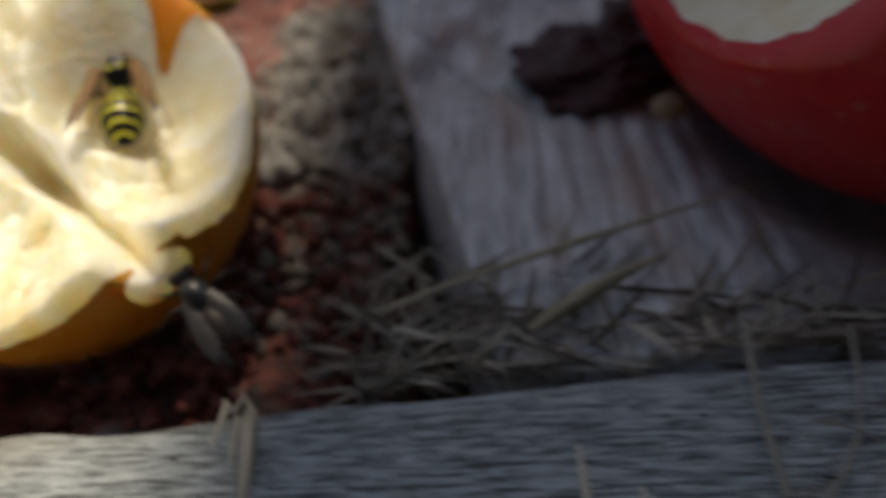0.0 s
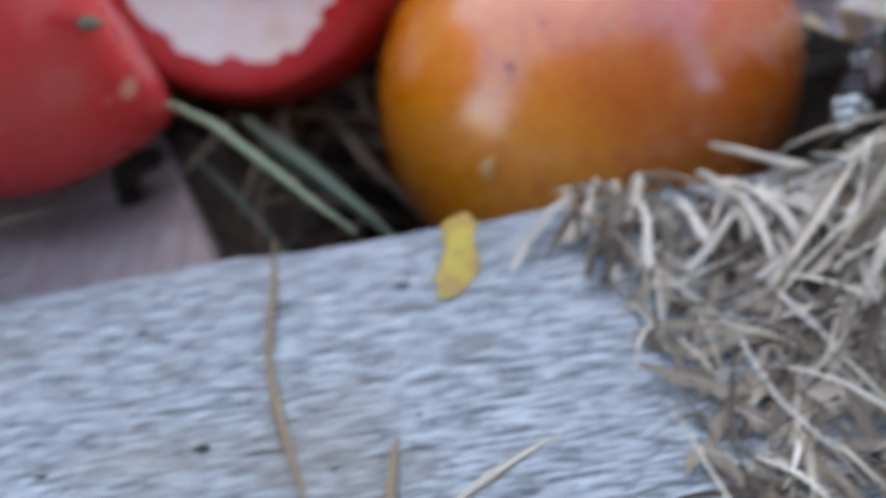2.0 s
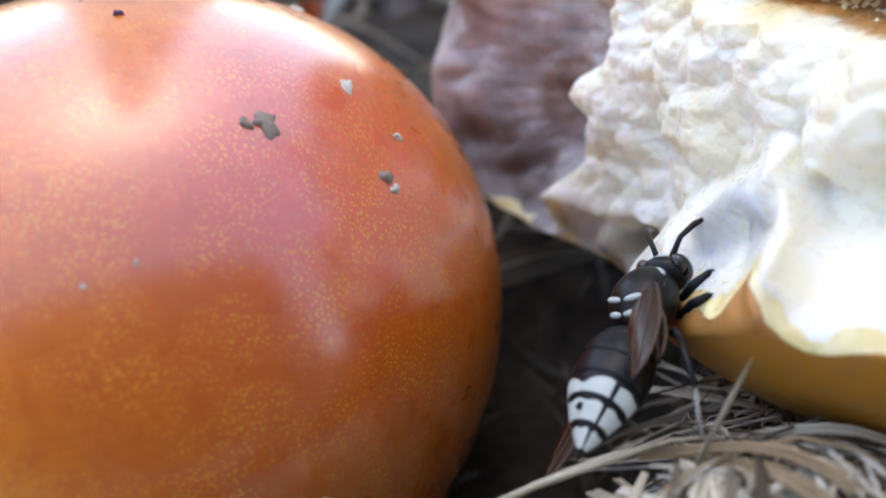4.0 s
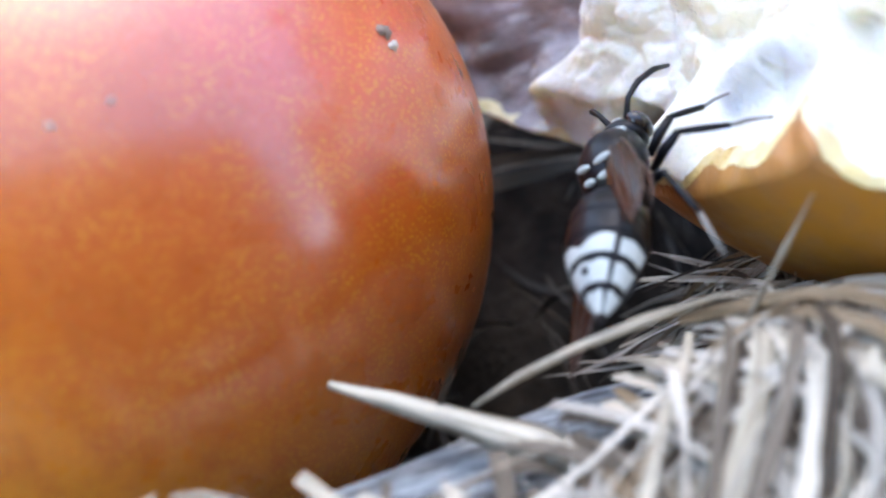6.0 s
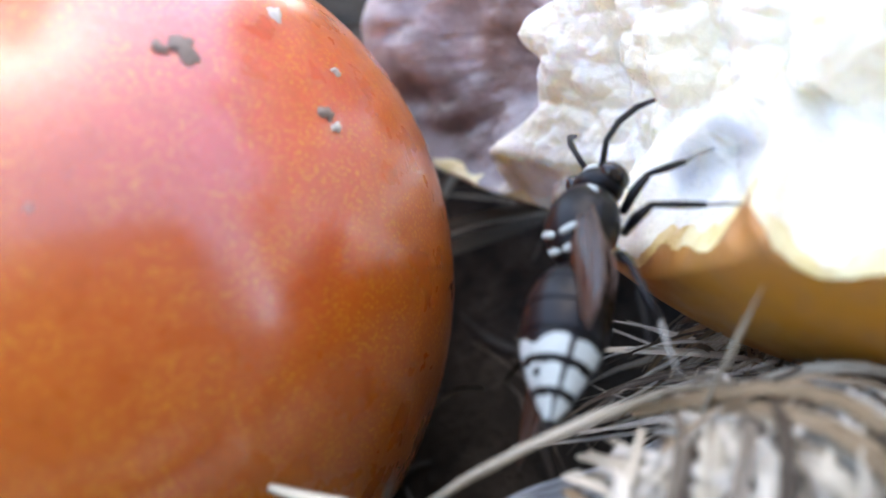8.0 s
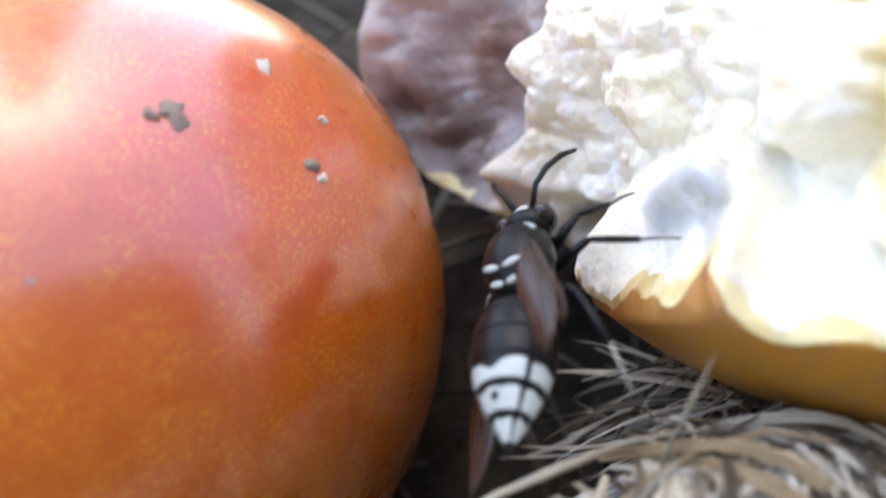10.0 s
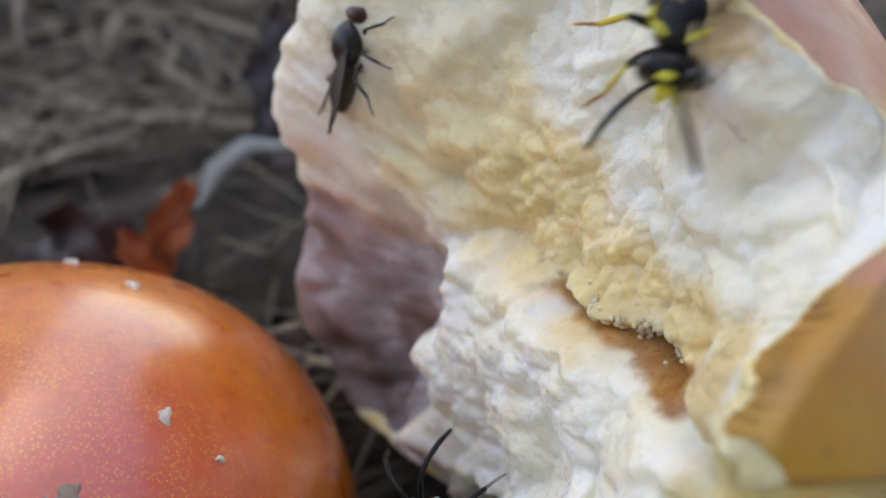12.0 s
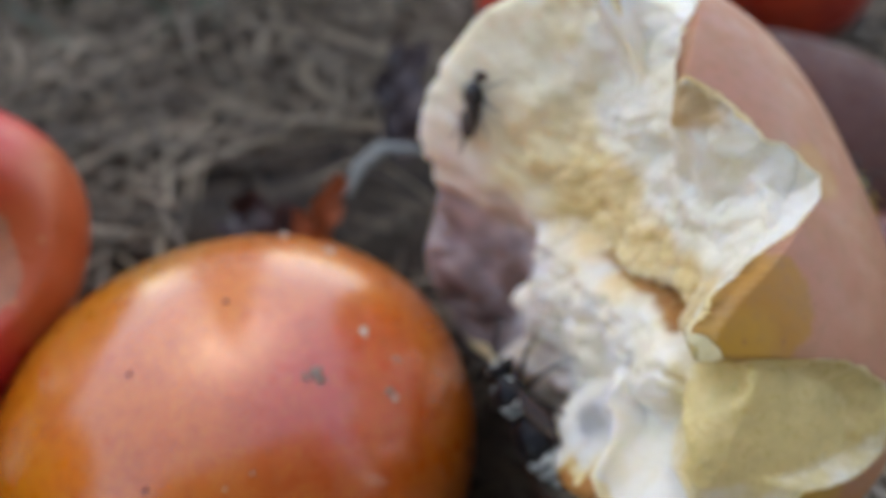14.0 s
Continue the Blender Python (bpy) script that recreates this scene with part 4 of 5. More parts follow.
def draped(rng, x, y, heading, length, lift, n=9, curl=0.6):
    """A blade that lies along the heap or the board, hanging over the far edge where it reaches past it."""
    turn = heading + np.cumsum(rng.normal(0, curl / n, n))
    step = length / (n - 1)
    px = x + np.concatenate([[0], np.cumsum(np.cos(turn[1:]) * step)])
    py = y + np.concatenate([[0], np.cumsum(np.sin(turn[1:]) * step)])
    over = np.clip(py - edge_y(px), 0, None)
    heap = mound(px, py)
    pz = heap + lift * (0.4 + np.sin(np.linspace(0.2, 2.9, n))) - over * np.where(heap > 4, 0.5, 1.1)
    return np.stack([px, py, pz], -1)


def build_straw():
    rng = np.random.default_rng(7)
    # single blades that can be told apart, each a split bundle of fibres
    for k in range(250):
        if k >= 206:   # short ends in front of the gap
            line = draped(rng, rng.uniform(190, 222), rng.uniform(64, 79), -math.pi / 2 + rng.normal(0, 0.5), rng.uniform(6, 18), rng.uniform(0.3, 2.2), 10, 0.6)
        elif k < 114:   # fan from the knot of the heap
            a = -math.pi / 2 + float(np.clip(0.1 + rng.normal(0, 0.55), -0.8, 1.0))
            line = draped(rng, 226 + rng.normal(0, 4), 81 + rng.normal(0, 1.2), a, rng.uniform(18, 50), rng.uniform(1.0, 3.5), 10, 0.5)
        elif k < 182:   # blades hung over the board's edge
            x = rng.uniform(166, 226)
            line = draped(rng, x, edge_y(x) + (rng.uniform(-8, 3) if x < 192 else -rng.uniform(4, 14)), -math.pi / 2 + rng.normal(0, 0.45), rng.uniform(8, 22 if x < 196 else 46), rng.uniform(0.5, 2.4), 10, 0.8)
        else:        # loose ones over the heap's far side
            x = rng.uniform(244, 300)
            line = draped(rng, x, 86 + rng.normal(0, 3), -math.pi / 2 + rng.normal(0, 0.25), rng.uniform(24, 60), rng.uniform(0.5, 3), 10, 0.35)
        v, f = split_blade(line, rng.uniform(0.16, 0.40, int(rng.integers(2, 6))), rng)
        ob = mesh_object("straw", v, f, STRAW, smooth=False)
        tagged(ob, "dry grey straw blade split into fibres, draped over the board", "straw", "straws on the board")
    curves, widths = [], []
    for _ in range(1350):
        part_of = rng.random()
        if part_of < 0.42:
            a = -math.pi / 2 + 0.05 + rng.normal(0, 0.7)
            curves.append(draped(rng, 231 + rng.normal(0, 9), 77.5 + rng.normal(0, 4), a, rng.uniform(10, 52), rng.uniform(0, 3.5), 8, 1.2))
        elif part_of < 0.85:
            curves.append(draped(rng, rng.uniform(170, 290), rng.uniform(22, 82), -math.pi / 2 + rng.normal(0, 0.9), rng.uniform(6, 30), rng.uniform(0, 1.8), 7, 0.9))
        else:
            x = rng.uniform(236, 300)
            curves.append(draped(rng, x, 86 + rng.normal(0, 3), -math.pi / 2 + rng.normal(0, 0.4), rng.uniform(20, 60), rng.uniform(0, 3), 8, 0.8))
        widths.append(rng.choice([0.16, 0.24, 0.34, 0.45, 0.7]) * rng.uniform(0.8, 1.2))
        p = curves[-1]
        if ((p[:, 0] > 192) & (p[:, 0] < 224) & (p[:, 1] > 81)).any() or p[:, 0].min() < 166:    # nothing lies where the hornet stands
            curves.pop()
            widths.pop()
    for _ in range(130):       # curled fibres about the knot of the heap
        x, y, size, turns = 226 + rng.normal(0, 8), 77 + rng.normal(0, 4), rng.uniform(2, 6), rng.uniform(0.5, 1.3)
        a = rng.uniform(0, 6.3) + np.linspace(0, 2 * math.pi * turns, 12)
        ax, ay = rng.normal(0, 1, 3), rng.normal(0, 1, 3)
        loop = np.outer(np.cos(a) * size, ax / np.linalg.norm(ax)) + np.outer(np.sin(a) * size * rng.uniform(0.5, 1), ay / np.linalg.norm(ay))
        loop[:, 2] = np.abs(loop[:, 2]) * 0.45
        loop += (x, y, 0)
        loop[:, 2] += mound(loop[:, 0], loop[:, 1]) + rng.uniform(0.3, 2.0)
        if not ((loop[:, 0] < 222) & (loop[:, 1] > 81)).any():
            curves.append(loop)
            widths.append(rng.uniform(0.14, 0.34))
    v, f = ribbons(curves, widths, rng)
    tagged(mesh_object("straw_litter", v, f, STRAW, smooth=False), "tangle of thin dry straw and fibres on the board", "straw", kind="stuff")
    # dark bits laid under the straw as the shade in its gaps
    curves = []
    for _ in range(900):
        curves.append(draped(rng, rng.uniform(174, 292), rng.uniform(22, 80), rng.uniform(-math.pi, math.pi), rng.uniform(4, 16), rng.uniform(-0.2, 0.5), 6, 1.0))
    curves = [p for p in curves if not ((p[:, 0] < 233) & (p[:, 1] > 80)).any()]
    v, f = ribbons(curves, rng.uniform(0.5, 2.2, len(curves)), rng)
    tagged(mesh_object("dark_chaff", v, f, DEAD_GRASS, smooth=False), "dark brown chaff added as shade in the gaps under the straw", "straw", kind="stuff")
    # hanging ends and dark blades in the gap between the board and the fruit
    starts = rng.uniform((236, 84, -2), (270, 92, 5), (460, 3))
    curves = [bent(p, (p[0] + rng.normal(0, 7), rng.uniform(92, 106), rng.uniform(-28, -6)), rng.uniform(-2, 4), 7, (0, 0.6, 0.8)) for p in starts]
    v, f = ribbons(curves, rng.uniform(0.3, 1.4, len(curves)), rng)
    tagged(mesh_object("hanging_straw", v, f, STRAW, smooth=False), "dry straw ends hanging into the gap", "straw", kind="stuff")
    # named single pieces
    pale = lambda name, line, w, label, mat=PALE_STRAW: tagged(mesh_object(name, *ribbons([np.asarray(line, float)], [w], np.random.default_rng(3), 0.7), mat), label, "straw")
    pale("straw_stick", bent((194.5, 92.3, 0.4), (222, 60, 3.6), 1.6, 9), 2.6, "broad pale straw stick jutting towards the orange apple")
    pale("upright_straw", bent((220.5, 79.5, 9), (224.2, 81.5, 19.8), 0.5, 6), 1.0, "thin tan straw standing up from the heap")
    pale("upright_straw", bent((200, 86, -2), (201, 86, 6.5), 0.4, 5), 0.9, "short brown straw standing at the board's edge", STRAW)
    pale("curled_straw", [(202.3, 84.6, 3.2), (205.5, 84.2, 5.6), (209.4, 83.6, 7.8), (214.5, 83, 9.5), (220, 82.4, 10.8), (226, 81, 11)], 0.7, "curled straw arching over the heap", STRAW)
    pale("bent_straw", [(120, 82.6, 0.8), (120.3, 70, 1.4), (119.6, 58, 1.0), (121, 48, 1.3), (124, 36, 1.0), (127, 20, 1.0)], 1.3, "bent grey straw lying across the board", STRAW)
    pale("short_straw", bent((136, 42, 1.2), (133, 22, 1.0), 0.6), 1.5, "short dark straw lying on the board", STRAW)
    pale("pale_straw", bent((139, 30, 1.0), (157, 39, 2.0), 1.0), 1.3, "pale straw lying on the board")
    pale("pale_straw", bent((134, 22, 1.0), (152, 29, 1.8), 0.8), 1.2, "pale straw lying on the board")
    pale("straw_hook", [(-25.5, 71, 2.0), (-24.5, 73.2, 2.4), (-23.6, 71.5, 1.8), (-23, 66, 1.3), (-22, 58, 1.0), (-21, 48, 0.9)], 1.8, "straw hooked over the edge of the board")
    pale("straw_hook", [(-27.5, 67, 1.4), (-26.4, 72.8, 2.3), (-25.2, 71, 1.5), (-24.6, 64, 1.2)], 1.2, "straw hooked over the edge of the board")


def build_heap_by_plank():
    """The small drift of chaff where the ribbed plank meets the board."""
    rng = np.random.default_rng(19)
    curves = []
    for _ in range(430):
        x = rng.uniform(-14, 62)
        y = edge_y(x) + 3 + abs(rng.normal(0, 7)) * np.clip((60 - x) / 30, 0.4, 1.2)
        a = 0.32 + rng.normal(0, 0.95) + (math.pi if rng.random() < 0.4 else 0)
        l = rng.uniform(4, 20)
        z = rng.uniform(-5, 0.4)
        curves.append(bent((x, y, z), (x + l * math.cos(a), max(y + l * math.sin(a), edge_y(x) + 2), z + rng.normal(0, 1.0)), rng.normal(0, 0.6), 6, (0.3, -0.5, 0.8)))
    v, f = ribbons(curves, rng.uniform(0.25, 1.2, len(curves)), rng)
    tagged(mesh_object("chaff_drift", v, f, CHAFF, smooth=False), "drift of dry chaff and short straws beside the board", "straw", kind="stuff")
    for a, b, w in (((-10, 88, 1.2), (46, 108, 2.4), 1.7), ((11, 83, 1.2), (32.2, 96.9, 1.4), 2.3), ((50, 88, 0), (84, 96, 1), 0.9)):
        tagged(mesh_object("straw", *ribbons([bent(a, b, 0.8, 9)], [w], rng, 0.6), BUFF_STRAW), "long dry straw lying along the board", "straw", "straws by the plank")


def build_board_litter():
    tagged(tube("dead_stalk", bent((17.8, 33, 1), (15.8, 63, 3.2), 0.3), [0.75] * 5 + [0.65, 0.5, 0.25], PALE_STRAW), "pale dry stem lying on the board", "stem", "stalks on the board")
    stem = tube("dead_stalk", bent((19.3, 31.5, 1), (21.8, 54.0, 3.0), 0.4), [0.85] * 7 + [0.7], PALE_STRAW)
    tagged(stem, "pale jointed stem with a brown node", "stem", "stalks on the board")
    tube("node", [(21.6, 52.7, 2.9), (21.8, 53.7, 3.0), (22, 54.7, 3.1)], [0.7, 1.0, 0.6], BARK, stem, "brown node")
    tube("tip", [(22, 54.5, 3.1), (22.1, 57.4, 3.3)], [0.6, 0.2], PALE_STRAW, stem)
    twig = tube("budded_twig", bent((-3, 38, 0.8), (6.0, 54.2, 2.0), 0.6), [0.9, 0.9, 0.8, 0.8, 0.7, 0.7, 0.65, 0.6], ROOT)
    tagged(twig, "small grey twig with a brown bud", "twig")
    tube("bud", [(5.4, 53.2, 1.9), (6.4, 55.2, 2.2), (7.5, 56.9, 2.3)], [0.7, 1.4, 0.4], plain("red-brown bud", (0.25, 0.10, 0.05), 0.6, 0.4), twig, "brown bud")
    weed = tagged(thing("dead_weed", "uprooted dead weed with hair-thin grey roots", "weed", (36, 50, 0)), "")
    rng = np.random.default_rng(23)
    tube("stem", [(36, 50, 1.5), (36.4, 58, 2.2), (36.2, 68, 2.0), (37.2, 79, 2.2), (38, 84, 1.0)], [0.75, 0.55, 0.45, 0.4, 0.3], ROOT, weed)
    tube("stem", [(36, 51, 1.5), (42, 58, 2.4), (45.5, 63.5, 2.2), (48, 71, 1.8), (49.5, 80, 1.6)], [0.5, 0.4, 0.35, 0.3, 0.25], ROOT, weed)
    for k in range(22):
        a = -math.pi / 2 + rng.uniform(-1.25, 1.2)
        l = rng.uniform(7, 26)
        end = (36 + l * math.cos(a), 50 + l * math.sin(a), rng.uniform(0.7, 2.5))
        tube("root", bent((36, 50, 1.6), end, rng.uniform(0.2, 2.0), 7, wobble=0.7, rng=rng), np.linspace(0.42, 0.14, 7), ROOT, weed, sides=5)
    for k in range(10):
        p = np.array([44, 62, 2.0]) + rng.normal(0, (3, 3, 0.4))
        tube("rootlet", bent(p, p + rng.normal(0, (6, 4, 0.4)), rng.uniform(-1, 1.5), 6, (0.4, 0.5, 0.3)), 0.16, ROOT, weed, sides=4)
    # loose fibres
    curves = []
    for _ in range(90):
        x, y = rng.uniform(-40, 70), rng.uniform(22, 52)
        a = rng.uniform(-math.pi, math.pi)
        l = rng.uniform(4, 16)
        curves.append(bent((x, y, 0.9), (x + l * math.cos(a), y + l * math.sin(a), 1.0), rng.uniform(-4, 4), 7, (math.sin(a), -math.cos(a), 0.1)))
    v, f = ribbons(curves, rng.uniform(0.2, 0.5, len(curves)), rng)
    tagged(mesh_object("root_fibres", v, f, ROOT), "hair-thin grey fibres scattered on the board", "plant fibre", kind="stuff")
    # the yellow leaf scrap
    n = 9
    s = np.linspace(0, 1, n)
    mid = np.stack([148.8 - 3.2 * s + 1.5 * np.sin(3 * s), 81.5 - 16.5 * s, 1.0 + 0.5 * np.sin(5 * s)], -1)
    half = np.array([1.6, 2.3, 2.9, 2.5, 2.7, 2.9, 3.3, 2.6, 1.9])
    rows = [mid + np.stack([k * half + 0.4 * np.sin(9 * s + k), 0.25 * k * half, 0.5 * abs(k) * np.sin(4 * s + 2 * k) + 0.2], -1) for k in (-1, -0.5, 0, 0.5, 1)]
    v = np.stack(rows, 1).reshape(-1, 3)
    leaf = Paint("yellow leaf", 0.5, 0.4)
    edge = leaf.noise(4, 4)
    leaf.set("Base Color", leaf.mix(leaf.span(edge, 0.42, 0.6), (0.37, 0.28, 0.025), (0.29, 0.18, 0.035)))
    leaf.bump(leaf.noise(1.0, 3), 0.3, 0.6)
    ob = mesh_object("yellow_leaf", np.concatenate([v, v - (0, 0, 0.3)]), grid_faces(n, 5).tolist() + (grid_faces(n, 5)[:, ::-1] + n * 5).tolist(), leaf.mat)
    tagged(ob, "torn yellow leaf scrap lying on the board", "leaf")


def build_grass():
    rng = np.random.default_rng(29)
    for pts, w, mat, label in (([(96, 128, 0), (101, 120.5, 2), (109, 111.5, 3.5), (118.8, 99, 2.6), (127, 88, 2.0), (133.1, 80.2, 1.6)], 2.0, PALE_GREEN, "narrow green grass blade leaning on the board"),
                               ([(112, 128, -8), (122, 112, -7), (132, 100, -9), (140, 90, -12)], 3.6, GREEN, "broad dark green grass blade in the gap"),
                               ([(104, 112, -3), (112, 101, -5), (118, 92, -8), (122, 86, -10)], 1.2, GREEN, "narrow green grass blade in the gap")):
        v, f = ribbons([np.asarray(pts, float)], [w], rng, 0.5)
        tagged(mesh_object("grass_blade", v, f, mat), label, "grass", "green grass blades")
    # dead leaves and blades behind the fruit
    tagged(mesh_object("bent_grass", *ribbons([np.array([(220, 188, -1), (225, 194, 2), (232, 198, 3), (240, 198, 1), (252, 196, -4)], float)], [4.2], rng, 0.4), BLADE), "greyish dry grass blade bent over the litter", "grass")
    rust = plain("rust-red dead leaf", (0.30, 0.085, 0.03), 0.6, 0.4, 0.5, 4)
    dark = plain("blackened dead leaf", (0.04, 0.026, 0.028), 0.5, 0.5, 0.5, 6)
    d, f = ball_grid(60, 40)
    rot = plain("dark red rotten fruit", (0.042, 0.012, 0.014), 0.6, 0.2, 0.7, 3)
    for centre, radii, seed in (((23, 151, 0.0), (12, 13, 3.6), 5), ((33, 156, 2.0), (8, 12, 5), 6)):
        size = 1 + 0.28 * rough(d * 10, 4.5, seed, 4) + 0.25 * bubbles(d * 10, 4.0, seed)
        tagged(mesh_object("rotten_fruit", d * radii * size[:, None] + centre, f, rot), "dark red-purple piece of rotten fruit on the plank", "rotten fruit", "rotten pieces")
    for mat, label, centre, size, tip in ((rust, "rust-red curled dead leaf", (214, 189, -6), (3.5, 10), (0.5, 0.35, 0.75)), (rust, "rust-red curled dead leaf", (209, 184, -8), (2.5, 7), (-0.3, 0.4, 0.85)),
                                          (dark, "blackened dead leaf in the grass", (203, 194, -14), (8, 13), (-0.7, 0.7, 0.1)), (dark, "blackened dead leaf in the grass", (244, 222, 0), (8, 17), (0.35, 0.75, 0.55))):
        m, n = 21, 11
        a, b = np.meshgrid(np.linspace(-1, 1, m), np.linspace(-1, 1, n), indexing="ij")
        tip = np.array(tip) / np.linalg.norm(tip)
        s = np.cross(tip, (0.2, -0.9, 0.5))
        s /= np.linalg.norm(s)
        u = np.cross(s, tip)
        wide = size[0] * np.sqrt(np.clip(1 - 0.85 * a ** 2, 0.03, 1)) * (1 + 0.22 * np.sin(7 * a + 3 * b + size[1]) + 0.12 * np.sin(17 * a - 4 * b))
        q = np.array(centre) + a[..., None] * size[1] * tip + (b * wide)[..., None] * s + ((0.55 * b ** 2 + 0.2 * np.sin(4 * a + 3 * b) + 0.1 * np.sin(9 * a - 6 * b)) * size[0])[..., None] * u
        q = q.reshape(-1, 3)
        ob = mesh_object("dead_leaf", np.concatenate([q, q - u * 0.4]), grid_faces(m, n).tolist() + (grid_faces(m, n)[:, ::-1] + m * n).tolist(), mat)
        tagged(ob, label, "leaf", "dead leaves")
    tagged(mesh_object("seed_husk", ball_grid(12, 9)[0] * (3.2, 2.4, 2.2) + (36, 132, 1.5), ball_grid(12, 9)[1], plain("tan husk", (0.34, 0.26, 0.15), 0.7, 0.3)), "tan seed husk beside the red apple", "husk")
    # matted dead grass behind
    curves, widths = [], []
    clump = rng.uniform((60, 150), (460, 460), (90, 2))
    lean = rng.uniform(-math.pi, math.pi, 90)
    holes = rng.uniform((110, 170), (400, 420), (60, 2))
    for _ in range(10500):
        k = rng.integers(90)
        x, y = clump[k] + rng.normal(0, 24, 2)
        if y < 128 or (x < 112 and y < 190) or (np.hypot(*(holes - (x, y)).T) < 9).any() or np.hypot(x - 206, y - 285) < 15:
            continue
        a = lean[k] + rng.normal(0, 0.7)
        l = rng.uniform(18, 64)
        z0 = float(ground_height(np.array([x]), np.array([y]))[0])
        if z0 < -34:
            continue
        h = rng.uniform(0, 9)
        curves.append(bent((x, y, z0 + h * 0.4), (x + l * math.cos(a), y + l * math.sin(a), z0 + rng.uniform(0, 6)), rng.normal(1.2, 3), 7, (math.sin(a) * 0.7, -math.cos(a) * 0.7, 0.7)))
        p = curves[-1]
        if (np.hypot((p[:, 0] - 222) / 36, (p[:, 1] - 205) / 34) < 1).any() and rng.random() < 0.95:      # a bare dark hollow behind the orange apple
            curves.pop()
        else:
            widths.append(rng.uniform(0.4, 2.0))
    v, f = ribbons(curves, widths, rng)
    tagged(mesh_object("dead_grass", v, f, DEAD_GRASS, smooth=False), "matted greyish-brown dead grass on the ground", "grass", kind="stuff")
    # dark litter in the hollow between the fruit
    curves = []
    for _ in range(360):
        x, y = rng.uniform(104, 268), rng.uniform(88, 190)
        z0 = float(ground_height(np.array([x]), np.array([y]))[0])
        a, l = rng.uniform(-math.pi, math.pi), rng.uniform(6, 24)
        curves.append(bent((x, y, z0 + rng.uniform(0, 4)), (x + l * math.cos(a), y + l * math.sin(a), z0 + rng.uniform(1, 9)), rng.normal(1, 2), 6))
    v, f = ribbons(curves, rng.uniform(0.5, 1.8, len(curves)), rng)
    tagged(mesh_object("gap_litter", v, f, DARK_LITTER), "dark dead grass and litter in the gap between the apples", "grass", kind="stuff")
    green = []
    for _ in range(60):
        x, y = rng.uniform(140, 230), rng.uniform(300, 420)
        green.append(bent((x, y, -20), (x + rng.normal(0, 14), y + rng.normal(0, 14), -20 + rng.uniform(10, 34)), rng.normal(0, 3), 6, (1, 0, 0)))
    v, f = ribbons(green, rng.uniform(1.0, 2.6, 60), rng)
    tagged(mesh_object("green_grass", v, f, GREEN), "sparse green grass among the dead grass", "grass", kind="stuff")


# ---- insects: built along +x (head forward), back towards +z, origin in the body's middle ----
def shell(name, x0, x1, profile, mat, parent, label="", n=18, m=7, a0=0.0, a1=2 * math.pi, grow=1.0, closed=True, centre=None):
    """A piece of a rounded body between x0 and x1. profile(x) gives half width, half height and middle height."""
    xs = np.linspace(x0, x1, m)
    full = abs(a1 - a0 - 2 * math.pi) < 1e-6
    ang = np.linspace(a0, a1, n, endpoint=not full)
    v = []
    for x in xs:
        w, h, z = profile(x)
        v += [(x, w * grow * math.cos(a), z + h * grow * math.sin(a)) for a in ang]
    f = [[i * n + k, i * n + (k + 1) % n, (i + 1) * n + (k + 1) % n, (i + 1) * n + k][::-1] for i in range(m - 1) for k in range(n if full else n - 1)]
    if closed and full:
        f += [list(range(n)), list(range((m - 1) * n, m * n))[::-1]]
    return mesh_object(name, v, f, mat, parent, label)


def lump(name, place, radii, mat, parent, label="", turn=(0, 0, 0), size=(16, 11)):
    d, f = ball_grid(*size)
    return mesh_object(name, (d * radii) @ turned(turn).T + place, f, mat, parent, label)


def wing_paint(name, colour, clear):
    p = Paint(name, 0.25, 0.5)
    p.set("Base Color", p.mix(p.noise(1.2, 3), tuple(c * 0.7 for c in colour), colour))
    p.set("Alpha", clear)
    return p.mat


def wing(name, root, tip, width, mat, vein, parent, lift=0.3):
    root, tip = np.array(root, float), np.array(tip, float)
    along = tip - root
    side = np.cross(along, (0, 0, 1))
    side /= np.linalg.norm(side)
    n = 10
    s = np.linspace(0, 1, n)
    w = width * np.array([0.25, 0.55, 0.75, 0.88, 0.97, 1.0, 0.98, 0.85, 0.6, 0.15])
    rows = []
    for k in (-0.5, -0.17, 0.17, 0.5):
        rows.append(root + s[:, None] * along + (k * w)[:, None] * side + np.stack([0 * s, 0 * s, lift * np.sin(3 * s + 4 * k)], -1))
    v = np.stack(rows, 1).reshape(-1, 3)
    f = grid_faces(n, 4)
    ob = mesh_object(name, np.concatenate([v, v - (0, 0, 0.05)]), f.tolist() + (f[:, ::-1] + 4 * n).tolist(), mat, parent)
    for k, thick in ((0, 0.16), (1, 0.09), (2, 0.08)):
        tube("vein", rows[k], thick, vein, ob, sides=4)
    return ob


def leg(parent, points, mats, thick=0.42):
    """Thigh, shin and foot; the foot ends in a thin hook."""
    p = [np.array(q, float) for q in points]
    ob = tube("leg", [p[0], (p[0] + p[1]) / 2 + (0, 0, 0.2), p[1]], [thick * 0.8, thick * 1.15, thick * 0.75], mats[0], parent)
    tube("shin", [p[1], (p[1] + p[2]) / 2, p[2]], [thick * 0.6, thick * 0.75, thick * 0.6], mats[1], ob)
    tube("foot", [p[2], (p[2] + p[3]) / 2 + (0, 0, 0.15), p[3]], [thick * 0.45, thick * 0.4, thick * 0.3], mats[2], ob)
    return ob


